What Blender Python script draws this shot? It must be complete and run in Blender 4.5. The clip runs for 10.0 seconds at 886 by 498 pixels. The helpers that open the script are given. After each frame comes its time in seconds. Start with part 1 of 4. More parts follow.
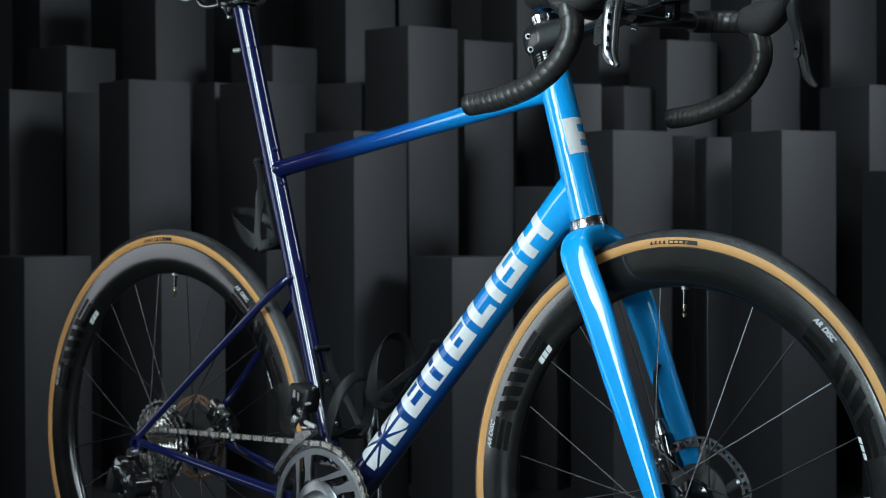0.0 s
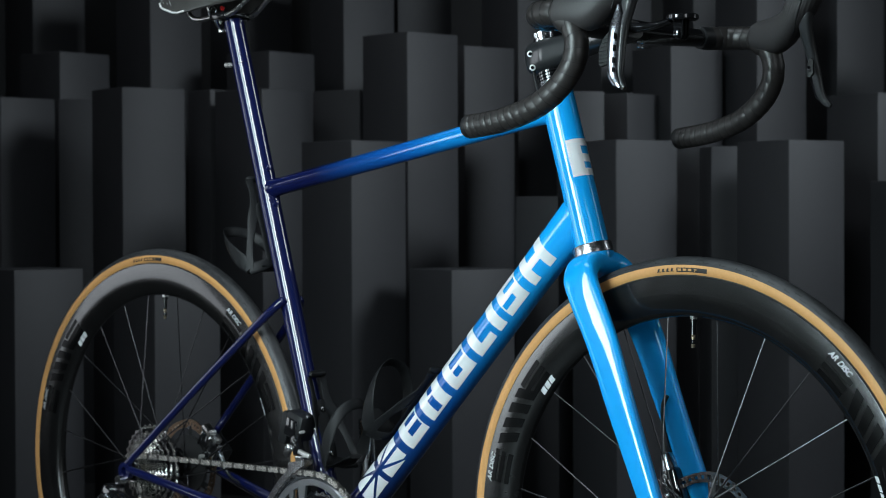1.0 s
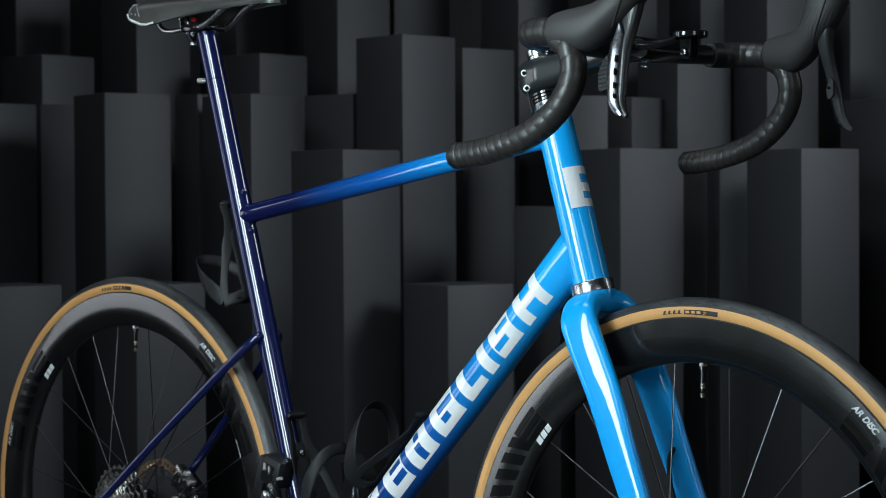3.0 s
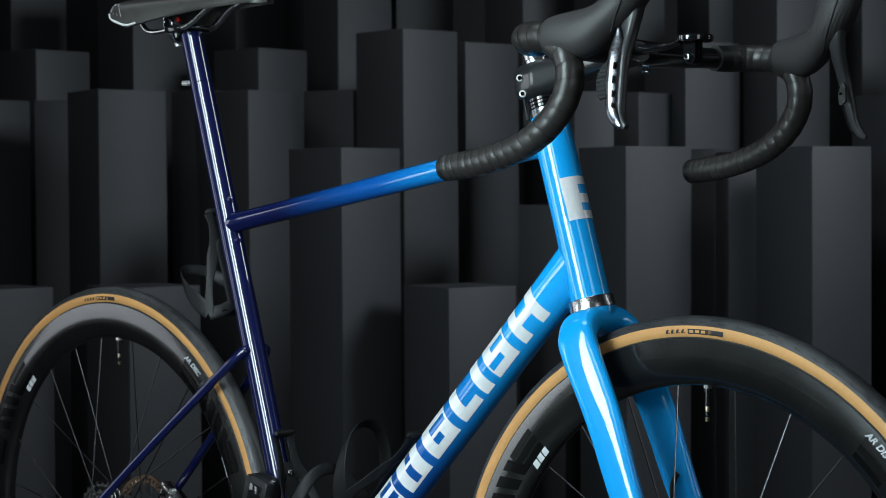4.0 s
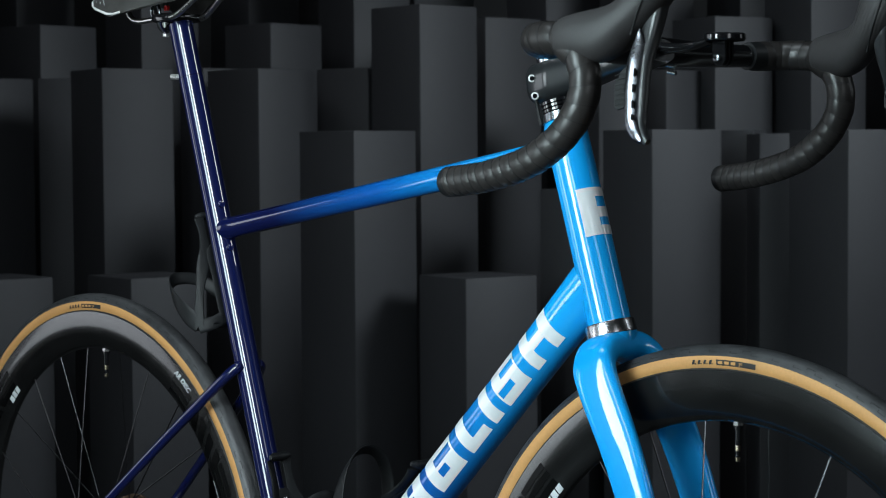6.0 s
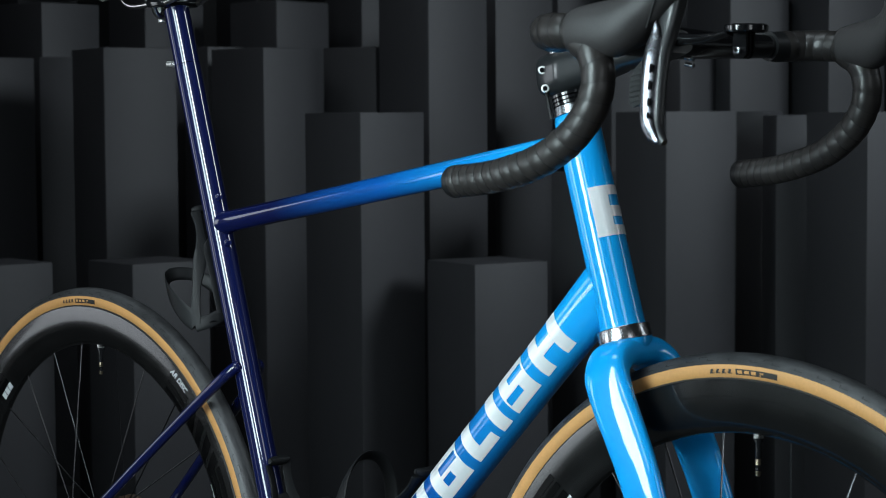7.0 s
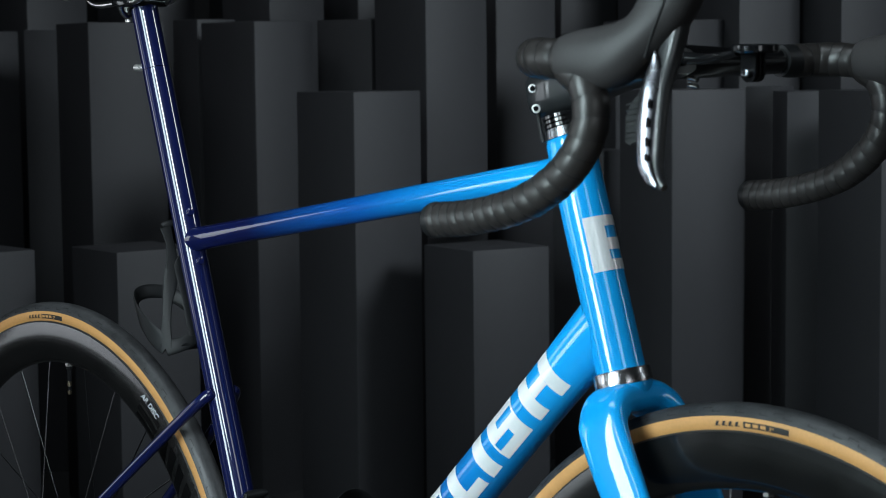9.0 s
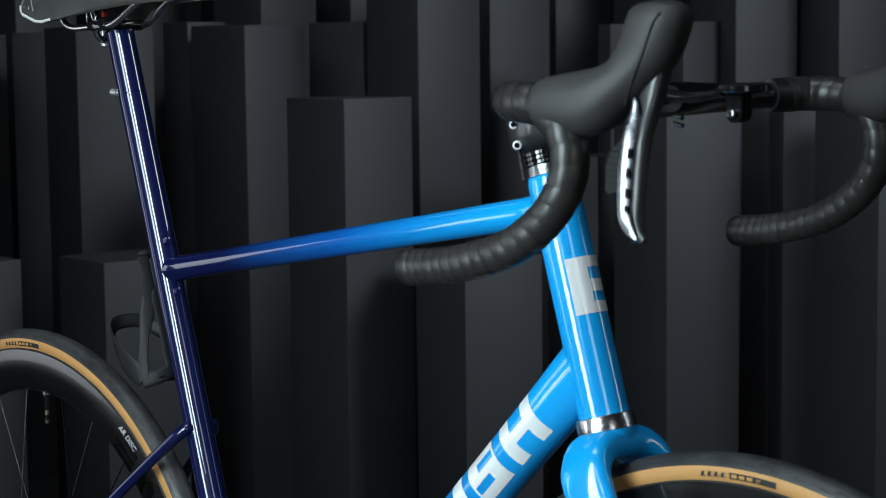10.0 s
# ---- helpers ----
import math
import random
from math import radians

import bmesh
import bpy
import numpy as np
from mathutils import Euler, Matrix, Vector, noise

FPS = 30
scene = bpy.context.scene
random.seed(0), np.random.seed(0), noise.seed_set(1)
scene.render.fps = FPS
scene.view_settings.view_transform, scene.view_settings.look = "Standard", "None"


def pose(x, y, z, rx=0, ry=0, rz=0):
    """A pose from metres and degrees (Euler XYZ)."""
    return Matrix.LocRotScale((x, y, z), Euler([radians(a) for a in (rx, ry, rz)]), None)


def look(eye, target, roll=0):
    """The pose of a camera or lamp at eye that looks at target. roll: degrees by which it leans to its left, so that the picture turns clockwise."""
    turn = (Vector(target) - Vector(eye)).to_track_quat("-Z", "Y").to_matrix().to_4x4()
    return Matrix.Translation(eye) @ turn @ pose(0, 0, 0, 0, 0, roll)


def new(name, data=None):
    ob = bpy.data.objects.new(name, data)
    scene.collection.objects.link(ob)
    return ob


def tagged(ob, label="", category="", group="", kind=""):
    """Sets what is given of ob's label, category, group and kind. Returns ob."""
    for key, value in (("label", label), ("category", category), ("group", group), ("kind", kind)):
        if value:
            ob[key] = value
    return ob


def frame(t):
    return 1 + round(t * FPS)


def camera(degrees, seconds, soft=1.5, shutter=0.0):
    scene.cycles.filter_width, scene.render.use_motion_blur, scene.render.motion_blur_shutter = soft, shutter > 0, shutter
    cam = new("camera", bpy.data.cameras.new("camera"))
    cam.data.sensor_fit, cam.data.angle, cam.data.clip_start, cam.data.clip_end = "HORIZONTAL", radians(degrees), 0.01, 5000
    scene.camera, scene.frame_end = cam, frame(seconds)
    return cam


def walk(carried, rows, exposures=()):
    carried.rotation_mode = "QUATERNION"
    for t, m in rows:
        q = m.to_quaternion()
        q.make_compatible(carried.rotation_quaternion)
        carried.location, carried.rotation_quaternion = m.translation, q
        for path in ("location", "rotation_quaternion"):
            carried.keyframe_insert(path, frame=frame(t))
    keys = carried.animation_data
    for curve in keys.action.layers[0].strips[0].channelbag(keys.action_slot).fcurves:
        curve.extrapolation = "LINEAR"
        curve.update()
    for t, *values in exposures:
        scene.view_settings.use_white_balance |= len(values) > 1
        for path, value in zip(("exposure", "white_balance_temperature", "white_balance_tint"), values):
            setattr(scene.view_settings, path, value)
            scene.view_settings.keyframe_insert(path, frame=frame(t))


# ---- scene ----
cam = camera(25.9, 10.0, soft=0.6)
cam.data.dof.use_dof = True
cam.data.dof.focus_distance = 2.1
cam.data.dof.aperture_fstop = 14.5
ROWS = [
    (0.0, 2.4749, -1.9127, 0.6927, 89.132, 44.276, -0.244),
    (0.5, 2.4424, -1.8769, 0.7114, 89.079, 44.292, -0.227),
    (1.0, 2.4084, -1.8403, 0.7295, 89.008, 44.298, -0.252),
    (1.5, 2.3753, -1.8006, 0.7451, 88.944, 44.347, -0.304),
    (2.0, 2.3431, -1.7597, 0.7584, 88.896, 44.390, -0.312),
    (2.5, 2.3136, -1.7219, 0.7700, 88.807, 44.409, -0.325),
    (4.0, 2.2212, -1.5853, 0.8081, 88.316, 44.804, -0.406),
    (4.5, 2.1928, -1.5455, 0.8234, 88.063, 44.995, -0.439),
    (5.0, 2.1629, -1.5063, 0.8345, 87.869, 45.212, -0.395),
    (5.5, 2.1346, -1.4685, 0.8468, 87.560, 45.485, -0.436),
    (7.0, 2.0424, -1.3629, 0.8822, 86.303, 46.028, -0.367),
    (7.5, 2.0130, -1.3284, 0.8945, 85.860, 46.173, -0.365),
    (8.0, 1.9874, -1.2955, 0.9088, 85.438, 46.263, -0.382),
    (8.5, 1.9655, -1.2652, 0.9299, 84.975, 46.313, -0.495),
    (9.0, 1.9490, -1.2392, 0.9509, 84.661, 46.316, -0.577),
    (9.5, 1.9362, -1.2142, 0.9732, 84.380, 46.335, -0.565),
    (10.0, 1.9253, -1.1884, 0.9944, 84.179, 46.379, -0.656),
]
walk(cam, [(t, pose(x, y, z, rx, 0, rz) @ pose(0, 0, 0, 0, 0, roll)) for t, x, y, z, rx, rz, roll in ROWS])

# ---------------------------------------------------------------- light
world = bpy.data.worlds.new("studio")
world.use_nodes = True
world.node_tree.nodes["Background"].inputs[0].default_value = (0.012, 0.013, 0.015, 1)
world.node_tree.nodes["Background"].inputs[1].default_value = 0.5
scene.world = world


def softbox(name, eye, target, wide, high, watts, colour=(1, 1, 1), spread=180):
    lamp = bpy.data.lights.new(name, "AREA")
    lamp.shape, lamp.size, lamp.size_y, lamp.energy, lamp.color = "RECTANGLE", wide, high, watts, colour
    lamp.spread = radians(spread)
    ob = new(name, lamp)
    ob.matrix_world = look(eye, target)
    return ob


softbox("softbox_side", (0.70, -2.20, 1.30), (1.20, 0.0, 0.80), 0.62, 1.9, 19.2, (0.76, 0.95, 1.0), 88)
softbox("softbox_rear", (1.12, -1.44, 1.42), (0.12, 0.0, 0.72), 0.30, 1.10, 2.3, (0.82, 0.95, 1.0), 52)
softbox("softbox_front", (2.15, 1.15, 1.25), (0.92, 0.0, 0.85), 0.16, 1.9, 0.12, (0.84, 0.94, 1.0), 30)
# unseen broad panel behind the camera, added to brighten fork and drivetrain
softbox("unseen_camera_fill", (3.3, -1.30, 1.25), (0.80, 0, 0.62), 0.70, 1.5, 0.50, (0.88, 0.95, 1.0), 40)
softbox("softbox_left", (-0.80, -1.62, 0.80), (0.90, 0.0, 0.70), 0.40, 1.3, 0.29, (0.84, 0.94, 1.0), 30)
softbox("softbox_corner", (-1.62, -1.18, 0.85), (0.0, 0.0, 0.62), 0.55, 1.0, 0.80, (0.86, 0.93, 1.0), 80)
# overhead fill out of view, added to brighten the upper surfaces
softbox("unseen_top_fill", (0.7, -0.7, 2.9), (0.5, 0.1, 0.7), 1.4, 0.7, 16, (0.80, 0.93, 1.0))
# unseen fill for the posts' right faces, spread narrowed to spare the bicycle
softbox("unseen_fill", (2.75, 2.55, 2.75), (-0.9, 1.75, 0.8), 1.5, 1.1, 17.5, (0.82, 0.93, 1.0), 62)
# second fill, added overhead to lift the posts' dark left faces
softbox("unseen_fill", (-1.7, 0.15, 2.85), (-0.6, 2.3, 0.9), 1.2, 0.8, 3.5, (0.86, 0.93, 1.0), 110)


# ---------------------------------------------------------------- materials
def material(name, base, rough=0.5, metal=0.0, coat=0.0, grain=0.0, grain_size=200.0, bump=0.0, bump_size=400.0, spec=0.5, coat_rough=0.02):
    m = bpy.data.materials.new(name)
    m.use_nodes = True
    nt = m.node_tree
    b = nt.nodes["Principled BSDF"]
    b.inputs["Base Color"].default_value = (*base, 1)
    b.inputs["Roughness"].default_value = rough
    b.inputs["Metallic"].default_value = metal
    b.inputs["Coat Weight"].default_value = coat
    b.inputs["Coat Roughness"].default_value = coat_rough
    b.inputs["Coat IOR"].default_value = 1.65
    b.inputs["Specular IOR Level"].default_value = spec
    tc = nt.nodes.new("ShaderNodeTexCoord")
    if grain:
        n = nt.nodes.new("ShaderNodeTexNoise")
        n.inputs["Scale"].default_value = grain_size
        n.inputs["Detail"].default_value = 6
        nt.links.new(tc.outputs["Object"], n.inputs["Vector"])
        n2 = nt.nodes.new("ShaderNodeTexNoise")
        n2.inputs["Scale"].default_value = grain_size * 0.06
        nt.links.new(tc.outputs["Object"], n2.inputs["Vector"])
        add = nt.nodes.new("ShaderNodeMath")
        add.operation = "ADD"
        nt.links.new(n.outputs["Fac"], add.inputs[0])
        nt.links.new(n2.outputs["Fac"], add.inputs[1])
        mr = nt.nodes.new("ShaderNodeMapRange")
        mr.inputs["From Min"].default_value, mr.inputs["From Max"].default_value = 0.6, 1.4
        mr.inputs["To Min"].default_value, mr.inputs["To Max"].default_value = 1 - grain, 1 + grain
        nt.links.new(add.outputs[0], mr.inputs["Value"])
        vm = nt.nodes.new("ShaderNodeVectorMath")
        vm.operation = "SCALE"
        vm.inputs[0].default_value = base
        nt.links.new(mr.outputs["Result"], vm.inputs["Scale"])
        nt.links.new(vm.outputs["Vector"], b.inputs["Base Color"])
        mr2 = nt.nodes.new("ShaderNodeMapRange")
        mr2.inputs["From Min"].default_value, mr2.inputs["From Max"].default_value = 0.6, 1.4
        mr2.inputs["To Min"].default_value, mr2.inputs["To Max"].default_value = max(0.02, rough - 0.5 * grain * rough), min(1, rough + 0.5 * grain * rough)
        nt.links.new(add.outputs[0], mr2.inputs["Value"])
        nt.links.new(mr2.outputs["Result"], b.inputs["Roughness"])
    if bump:
        n = nt.nodes.new("ShaderNodeTexNoise")
        n.inputs["Scale"].default_value = bump_size
        n.inputs["Detail"].default_value = 4
        nt.links.new(tc.outputs["Object"], n.inputs["Vector"])
        bp = nt.nodes.new("ShaderNodeBump")
        bp.inputs["Strength"].default_value = bump
        bp.inputs["Distance"].default_value = 0.001
        nt.links.new(n.outputs["Fac"], bp.inputs["Height"])
        nt.links.new(bp.outputs["Normal"], b.inputs["Normal"])
    return m


def fade_paint():
    """Metallic car paint that fades from navy at the rear to sky blue at the head tube."""
    m = material("fade_paint", (0.01, 0.3, 0.8), rough=0.42, coat=1.0, spec=0.12)
    nt = m.node_tree
    b = nt.nodes["Principled BSDF"]
    tc = nt.nodes.new("ShaderNodeTexCoord")
    dot = nt.nodes.new("ShaderNodeVectorMath")
    dot.operation = "DOT_PRODUCT"
    dot.inputs[1].default_value = (1.0, 0.0, 0.25)
    nt.links.new(tc.outputs["Object"], dot.inputs[0])
    n = nt.nodes.new("ShaderNodeTexNoise")
    n.inputs["Scale"].default_value = 900
    nt.links.new(tc.outputs["Object"], n.inputs["Vector"])
    ma = nt.nodes.new("ShaderNodeMath")
    ma.operation = "MULTIPLY_ADD"
    ma.inputs[1].default_value = 0.03
    nt.links.new(n.outputs["Fac"], ma.inputs[0])
    nt.links.new(dot.outputs["Value"], ma.inputs[2])
    mr = nt.nodes.new("ShaderNodeMapRange")
    mr.inputs["From Min"].default_value, mr.inputs["From Max"].default_value = 0.58, 1.00
    nt.links.new(ma.outputs[0], mr.inputs["Value"])
    ramp = nt.nodes.new("ShaderNodeValToRGB")
    e = ramp.color_ramp.elements
    e[0].position, e[0].color = 0.0, (0.0022, 0.005, 0.044, 1)
    e[1].position, e[1].color = 1.0, (0.004, 0.335, 0.79, 1)
    mid = e.new(0.45)
    mid.color = (0.002, 0.080, 0.34, 1)
    nt.links.new(mr.outputs["Result"], ramp.inputs["Fac"])
    nt.links.new(ramp.outputs["Color"], b.inputs["Base Color"])
    return m


PAINT = fade_paint()
SKY = material("sky_blue_paint", (0.004, 0.335, 0.79), rough=0.42, coat=0.8, grain=0.05, grain_size=900, spec=0.12)
WHITE = material("white_decal", (0.70, 0.715, 0.73), rough=0.3, coat=0.8, grain=0.03)
CARBON = material("satin_carbon", (0.0062, 0.0061, 0.0062), rough=0.25, coat=0.45, grain=0.4, grain_size=40, bump=0.16, bump_size=24, spec=0.45, coat_rough=0.07)
MARK = material("dark_rim_mark", (0.002, 0.002, 0.0022), rough=0.3, spec=0.14)
MARK_GREY = material("pale_rim_lettering", (0.50, 0.51, 0.52), rough=0.45)
ROTOR = material("ground_rotor_steel", (0.20, 0.20, 0.21), rough=0.24, metal=1.0, grain=0.2, grain_size=150)
SATIN = material("satin_silver", (0.17, 0.17, 0.19), rough=0.24, metal=1.0, grain=0.35, grain_size=60, bump=0.1, bump_size=60)
CUP = material("turned_alloy", (0.52, 0.52, 0.54), rough=0.25, metal=1.0, grain=0.12, grain_size=120)
INNER_LINK = material("dark_chain_steel", (0.09, 0.085, 0.08), rough=0.40, metal=0.7, grain=0.2, grain_size=400)
CHAIN = material("pale_chain_steel", (0.54, 0.505, 0.475), rough=0.27, metal=0.8, grain=0.2, grain_size=400)
# dark print and trim, also the drawn shade between turns of bar tape
PRINT_AND_SHADE = material("dark_print_and_seam_shade", (0.012, 0.012, 0.013), rough=0.7)
LEATHER = material("worn_saddle_cover", (0.040, 0.038, 0.036), rough=0.30, coat=0.25, coat_rough=0.2, grain=0.35, grain_size=90, bump=0.1, bump_size=700)
GLOSS_BLACK = material("gloss_black", (0.008, 0.008, 0.009), rough=0.12, coat=0.5)
MATTE_BLACK = material("matte_black_resin", (0.009, 0.0095, 0.0105), rough=0.45, grain=0.15, grain_size=300, bump=0.08, bump_size=900, spec=0.35)
RUBBER = material("tyre_rubber", (0.029, 0.0295, 0.031), rough=0.42, grain=0.65, grain_size=85, bump=0.45, bump_size=260)
TAN = material("tan_sidewall", (0.52, 0.26, 0.085), rough=0.6, grain=0.12, grain_size=400, bump=0.1, bump_size=1500)
TAPE = material("bar_tape", (0.0225, 0.0198, 0.0190), rough=0.36, grain=0.35, grain_size=70, bump=0.42, bump_size=110)
HOOD = material("hood_rubber", (0.0350, 0.0325, 0.0330), rough=0.50, grain=0.2, grain_size=400, bump=0.25, bump_size=1100, spec=0.32)
CHROME = material("polished_steel", (0.78, 0.78, 0.80), rough=0.2, metal=1.0, grain=0.1, grain_size=80)
STEEL = material("brushed_steel", (0.62, 0.61, 0.60), rough=0.28, metal=1.0, grain=0.25, grain_size=300)
BRONZE = material("worn_rotor_steel", (0.32, 0.22, 0.15), rough=0.35, metal=1.0, grain=0.3, grain_size=200)
GREY_ALLOY = material("grey_anodised_alloy", (0.23, 0.245, 0.26), rough=0.26, metal=1.0, grain=0.12, grain_size=200)
BLADE = material("dark_satin_blade", (0.034, 0.035, 0.037), rough=0.30, grain=0.15, grain_size=150, spec=0.6)
# pale bolt rims, and the painted glint along the saddle's edge
BOLT_AND_GLINT = material("pale_bolt_and_edge_glint", (0.70, 0.69, 0.68), rough=0.5, metal=0.2)
BOLT = material("plain_bolt_steel", (0.62, 0.61, 0.60), rough=0.36, metal=0.7, grain=0.15, grain_size=300)
STEM = material("satin_black_stem", (0.014, 0.0155, 0.017), rough=0.36, coat=0.6, grain=0.12, grain_size=90, spec=0.5, coat_rough=0.10)
BRASS = material("valve_brass", (0.5, 0.42, 0.3), rough=0.3, metal=1.0)
RED = material("red_tape_mark", (0.6, 0.02, 0.02), rough=0.5)
CAGE = material("matte_cage_resin", (0.0075, 0.008, 0.0088), rough=0.5, grain=0.15, grain_size=300, bump=0.06, bump_size=900, spec=0.22)
PALE_GREY = material("pale_grey_print", (0.24, 0.245, 0.25), rough=0.5)
POST = material("charcoal_paint", (0.0220, 0.0221, 0.0248), rough=0.6, grain=0.14, grain_size=45, bump=0.06, bump_size=220, spec=0.35)
WALL = material("black_studio_wall", (0.012, 0.012, 0.013), rough=0.85, grain=0.2, grain_size=20)
FLOOR = material("dark_studio_floor", (0.025, 0.025, 0.026), rough=0.6, grain=0.25, grain_size=12)


def ribbed(m, size, depth, low, high):
    """Adds fine moulded ribs to a material, where the height lies between low and high."""
    nt = m.node_tree
    b = nt.nodes["Principled BSDF"]
    tc = nt.nodes.new("ShaderNodeTexCoord")
    w = nt.nodes.new("ShaderNodeTexWave")
    w.bands_direction = "X"
    w.inputs["Scale"].default_value = size
    w.inputs["Distortion"].default_value = 0.6
    rot = nt.nodes.new("ShaderNodeMapping")
    rot.inputs["Rotation"].default_value = (0, radians(-28), 0)
    nt.links.new(tc.outputs["Object"], rot.inputs["Vector"])
    nt.links.new(rot.outputs["Vector"], w.inputs["Vector"])
    sep = nt.nodes.new("ShaderNodeSeparateXYZ")
    nt.links.new(tc.outputs["Object"], sep.inputs["Vector"])
    mask = nt.nodes.new("ShaderNodeMapRange")
    mask.inputs["From Min"].default_value, mask.inputs["From Max"].default_value = low, high
    nt.links.new(sep.outputs["Z"], mask.inputs["Value"])
    mul = nt.nodes.new("ShaderNodeMath")
    mul.operation = "MULTIPLY"
    nt.links.new(w.outputs["Fac"], mul.inputs[0])
    fade = nt.nodes.new("ShaderNodeMapRange")
    fade.inputs["From Min"].default_value, fade.inputs["From Max"].default_value = 1.004, 0.990
    nt.links.new(sep.outputs["Z"], fade.inputs["Value"])
    both = nt.nodes.new("ShaderNodeMath")
    both.operation = "MULTIPLY"
    nt.links.new(mask.outputs["Result"], both.inputs[0])
    nt.links.new(fade.outputs["Result"], both.inputs[1])
    inner = nt.nodes.new("ShaderNodeMath")
    inner.operation = "GREATER_THAN"
    inner.inputs[1].default_value = -0.178
    nt.links.new(sep.outputs["Y"], inner.inputs[0])
    masked = nt.nodes.new("ShaderNodeMath")
    masked.operation = "MULTIPLY"
    nt.links.new(both.outputs[0], masked.inputs[0])
    nt.links.new(inner.outputs[0], masked.inputs[1])
    nt.links.new(masked.outputs[0], mul.inputs[1])
    bp = nt.nodes.new("ShaderNodeBump")
    bp.inputs["Strength"].default_value = 0.8
    bp.inputs["Distance"].default_value = depth
    nt.links.new(mul.outputs[0], bp.inputs["Height"])
    nt.links.new(bp.outputs["Normal"], b.inputs["Normal"])


ribbed(HOOD, 98, 0.00028, 0.964, 0.974)


# ---------------------------------------------------------------- builders
class Shape:
    """Vertices and faces of one part."""

    def __init__(self):
        self.v, self.f = [], []

    def ring_strip(self, rings, closed_ring=True, closed_path=False, cap=True):
        base, n = len(self.v), len(rings[0])
        for r in rings:
            self.v.extend(Vector(p) for p in r)
        m = len(rings)
        for i in range(m if closed_path else m - 1):
            a, b = base + i * n, base + ((i + 1) % m) * n
            for j in range(n if closed_ring else n - 1):
                k = (j + 1) % n
                self.f.append((a + j, a + k, b + k, b + j))
        if cap and closed_ring and not closed_path:
            self.f.append(tuple(base + j for j in reversed(range(n))))
            self.f.append(tuple(base + (m - 1) * n + j for j in range(n)))
        return self

    def sweep(self, pts, radii, seg=16, up=(0, 1, 0), closed=False, cap=True, power=1.0):
        """A tube along pts; radii: one number, or (along side, along up) for each point."""
        pts = [Vector(p) for p in pts]
        n = len(pts)
        rings, up = [], Vector(up)
        for i, p in enumerate(pts):
            a = pts[(i - 1) % n] if closed or i else p
            b = pts[(i + 1) % n] if closed or i < n - 1 else p
            d = (b - a).normalized()
            u = up - d * up.dot(d)
            if u.length < 0.05:
                u = Vector((0, 0, 1)) - d * d.z
            u = u.normalized()
            s = d.cross(u)
            r = radii[i] if isinstance(radii, list) else radii
            ra, rb = r if isinstance(r, (list, tuple)) else (r, r)
            ring = []
            for k in range(seg):
                c, q = math.cos(2 * math.pi * k / seg), math.sin(2 * math.pi * k / seg)
                c, q = math.copysign(abs(c) ** power, c), math.copysign(abs(q) ** power, q)
                ring.append(p + s * ra * c + u * rb * q)
            rings.append(ring)
        return self.ring_strip(rings, True, closed, cap)

    def lathe(self, profile, centre, axis="y", seg=96, closed=True):
        """Profile of (radius, offset along the axis), turned round the axis through centre."""
        rings, c = [], Vector(centre)
        for i in range(seg):
            a = 2 * math.pi * i / seg
            if axis == "y":
                rings.append([c + Vector((r * math.cos(a), o, r * math.sin(a))) for r, o in profile])
            else:
                rings.append([c + Vector((r * math.cos(a), r * math.sin(a), o)) for r, o in profile])
        return self.ring_strip(rings, closed, True, False)

    def box(self, centre, size, bevel=0.0, m=None):
        """A box with chamfered edges, turned by the matrix m about its centre."""
        c, (x, y, z) = Vector(centre), (s / 2 for s in size)
        e = min(bevel, x * 0.9, y * 0.9, z * 0.9)
        bm = bmesh.new()
        bmesh.ops.create_cube(bm, size=1)
        for w in bm.verts:
            w.co = Vector((w.co.x * 2 * x, w.co.y * 2 * y, w.co.z * 2 * z))
        if e:
            bmesh.ops.bevel(bm, geom=bm.edges[:], offset=e, segments=2, profile=0.5, affect="EDGES")
        base = len(self.v)
        bm.verts.index_update()
        for w in bm.verts:
            self.v.append(c + (m @ w.co if m else w.co))
        for q in bm.faces:
            self.f.append(tuple(base + w.index for w in q.verts))
        bm.free()
        return self

    def plate(self, outline, y0, y1, m=None):
        """A flat plate: an outline of (x, z), from y0 to y1."""
        base, n = len(self.v), len(outline)
        for y in (y0, y1):
            for x, z in outline:
                p = Vector((x, y, z))
                self.v.append(m @ p if m else p)
        self.f.append(tuple(base + i for i in range(n)))
        self.f.append(tuple(base + n + i for i in reversed(range(n))))
        for i in range(n):
            j = (i + 1) % n
            self.f.append((base + j, base + i, base + n + i, base + n + j))
        return self

    def moved(self, m):
        self.v = [m @ p for p in self.v]
        return self


def part(name, shape, mat, parent=None, label="", sharp=35):
    me = bpy.data.meshes.new(name)
    me.from_pydata([tuple(p) for p in shape.v], [], shape.f)
    bm = bmesh.new()
    bm.from_mesh(me)
    bmesh.ops.recalc_face_normals(bm, faces=bm.faces[:])
    lim = radians(sharp)
    for q in bm.faces:
        q.smooth = True
    for e in bm.edges:
        if len(e.link_faces) == 2 and e.calc_face_angle(0) > lim:
            e.smooth = False
    bm.to_mesh(me)
    bm.free()
    me.materials.append(mat)
    ob = new(name, me)
    if parent:
        ob.parent = parent
    if label:
        tagged(ob, label)
    return ob


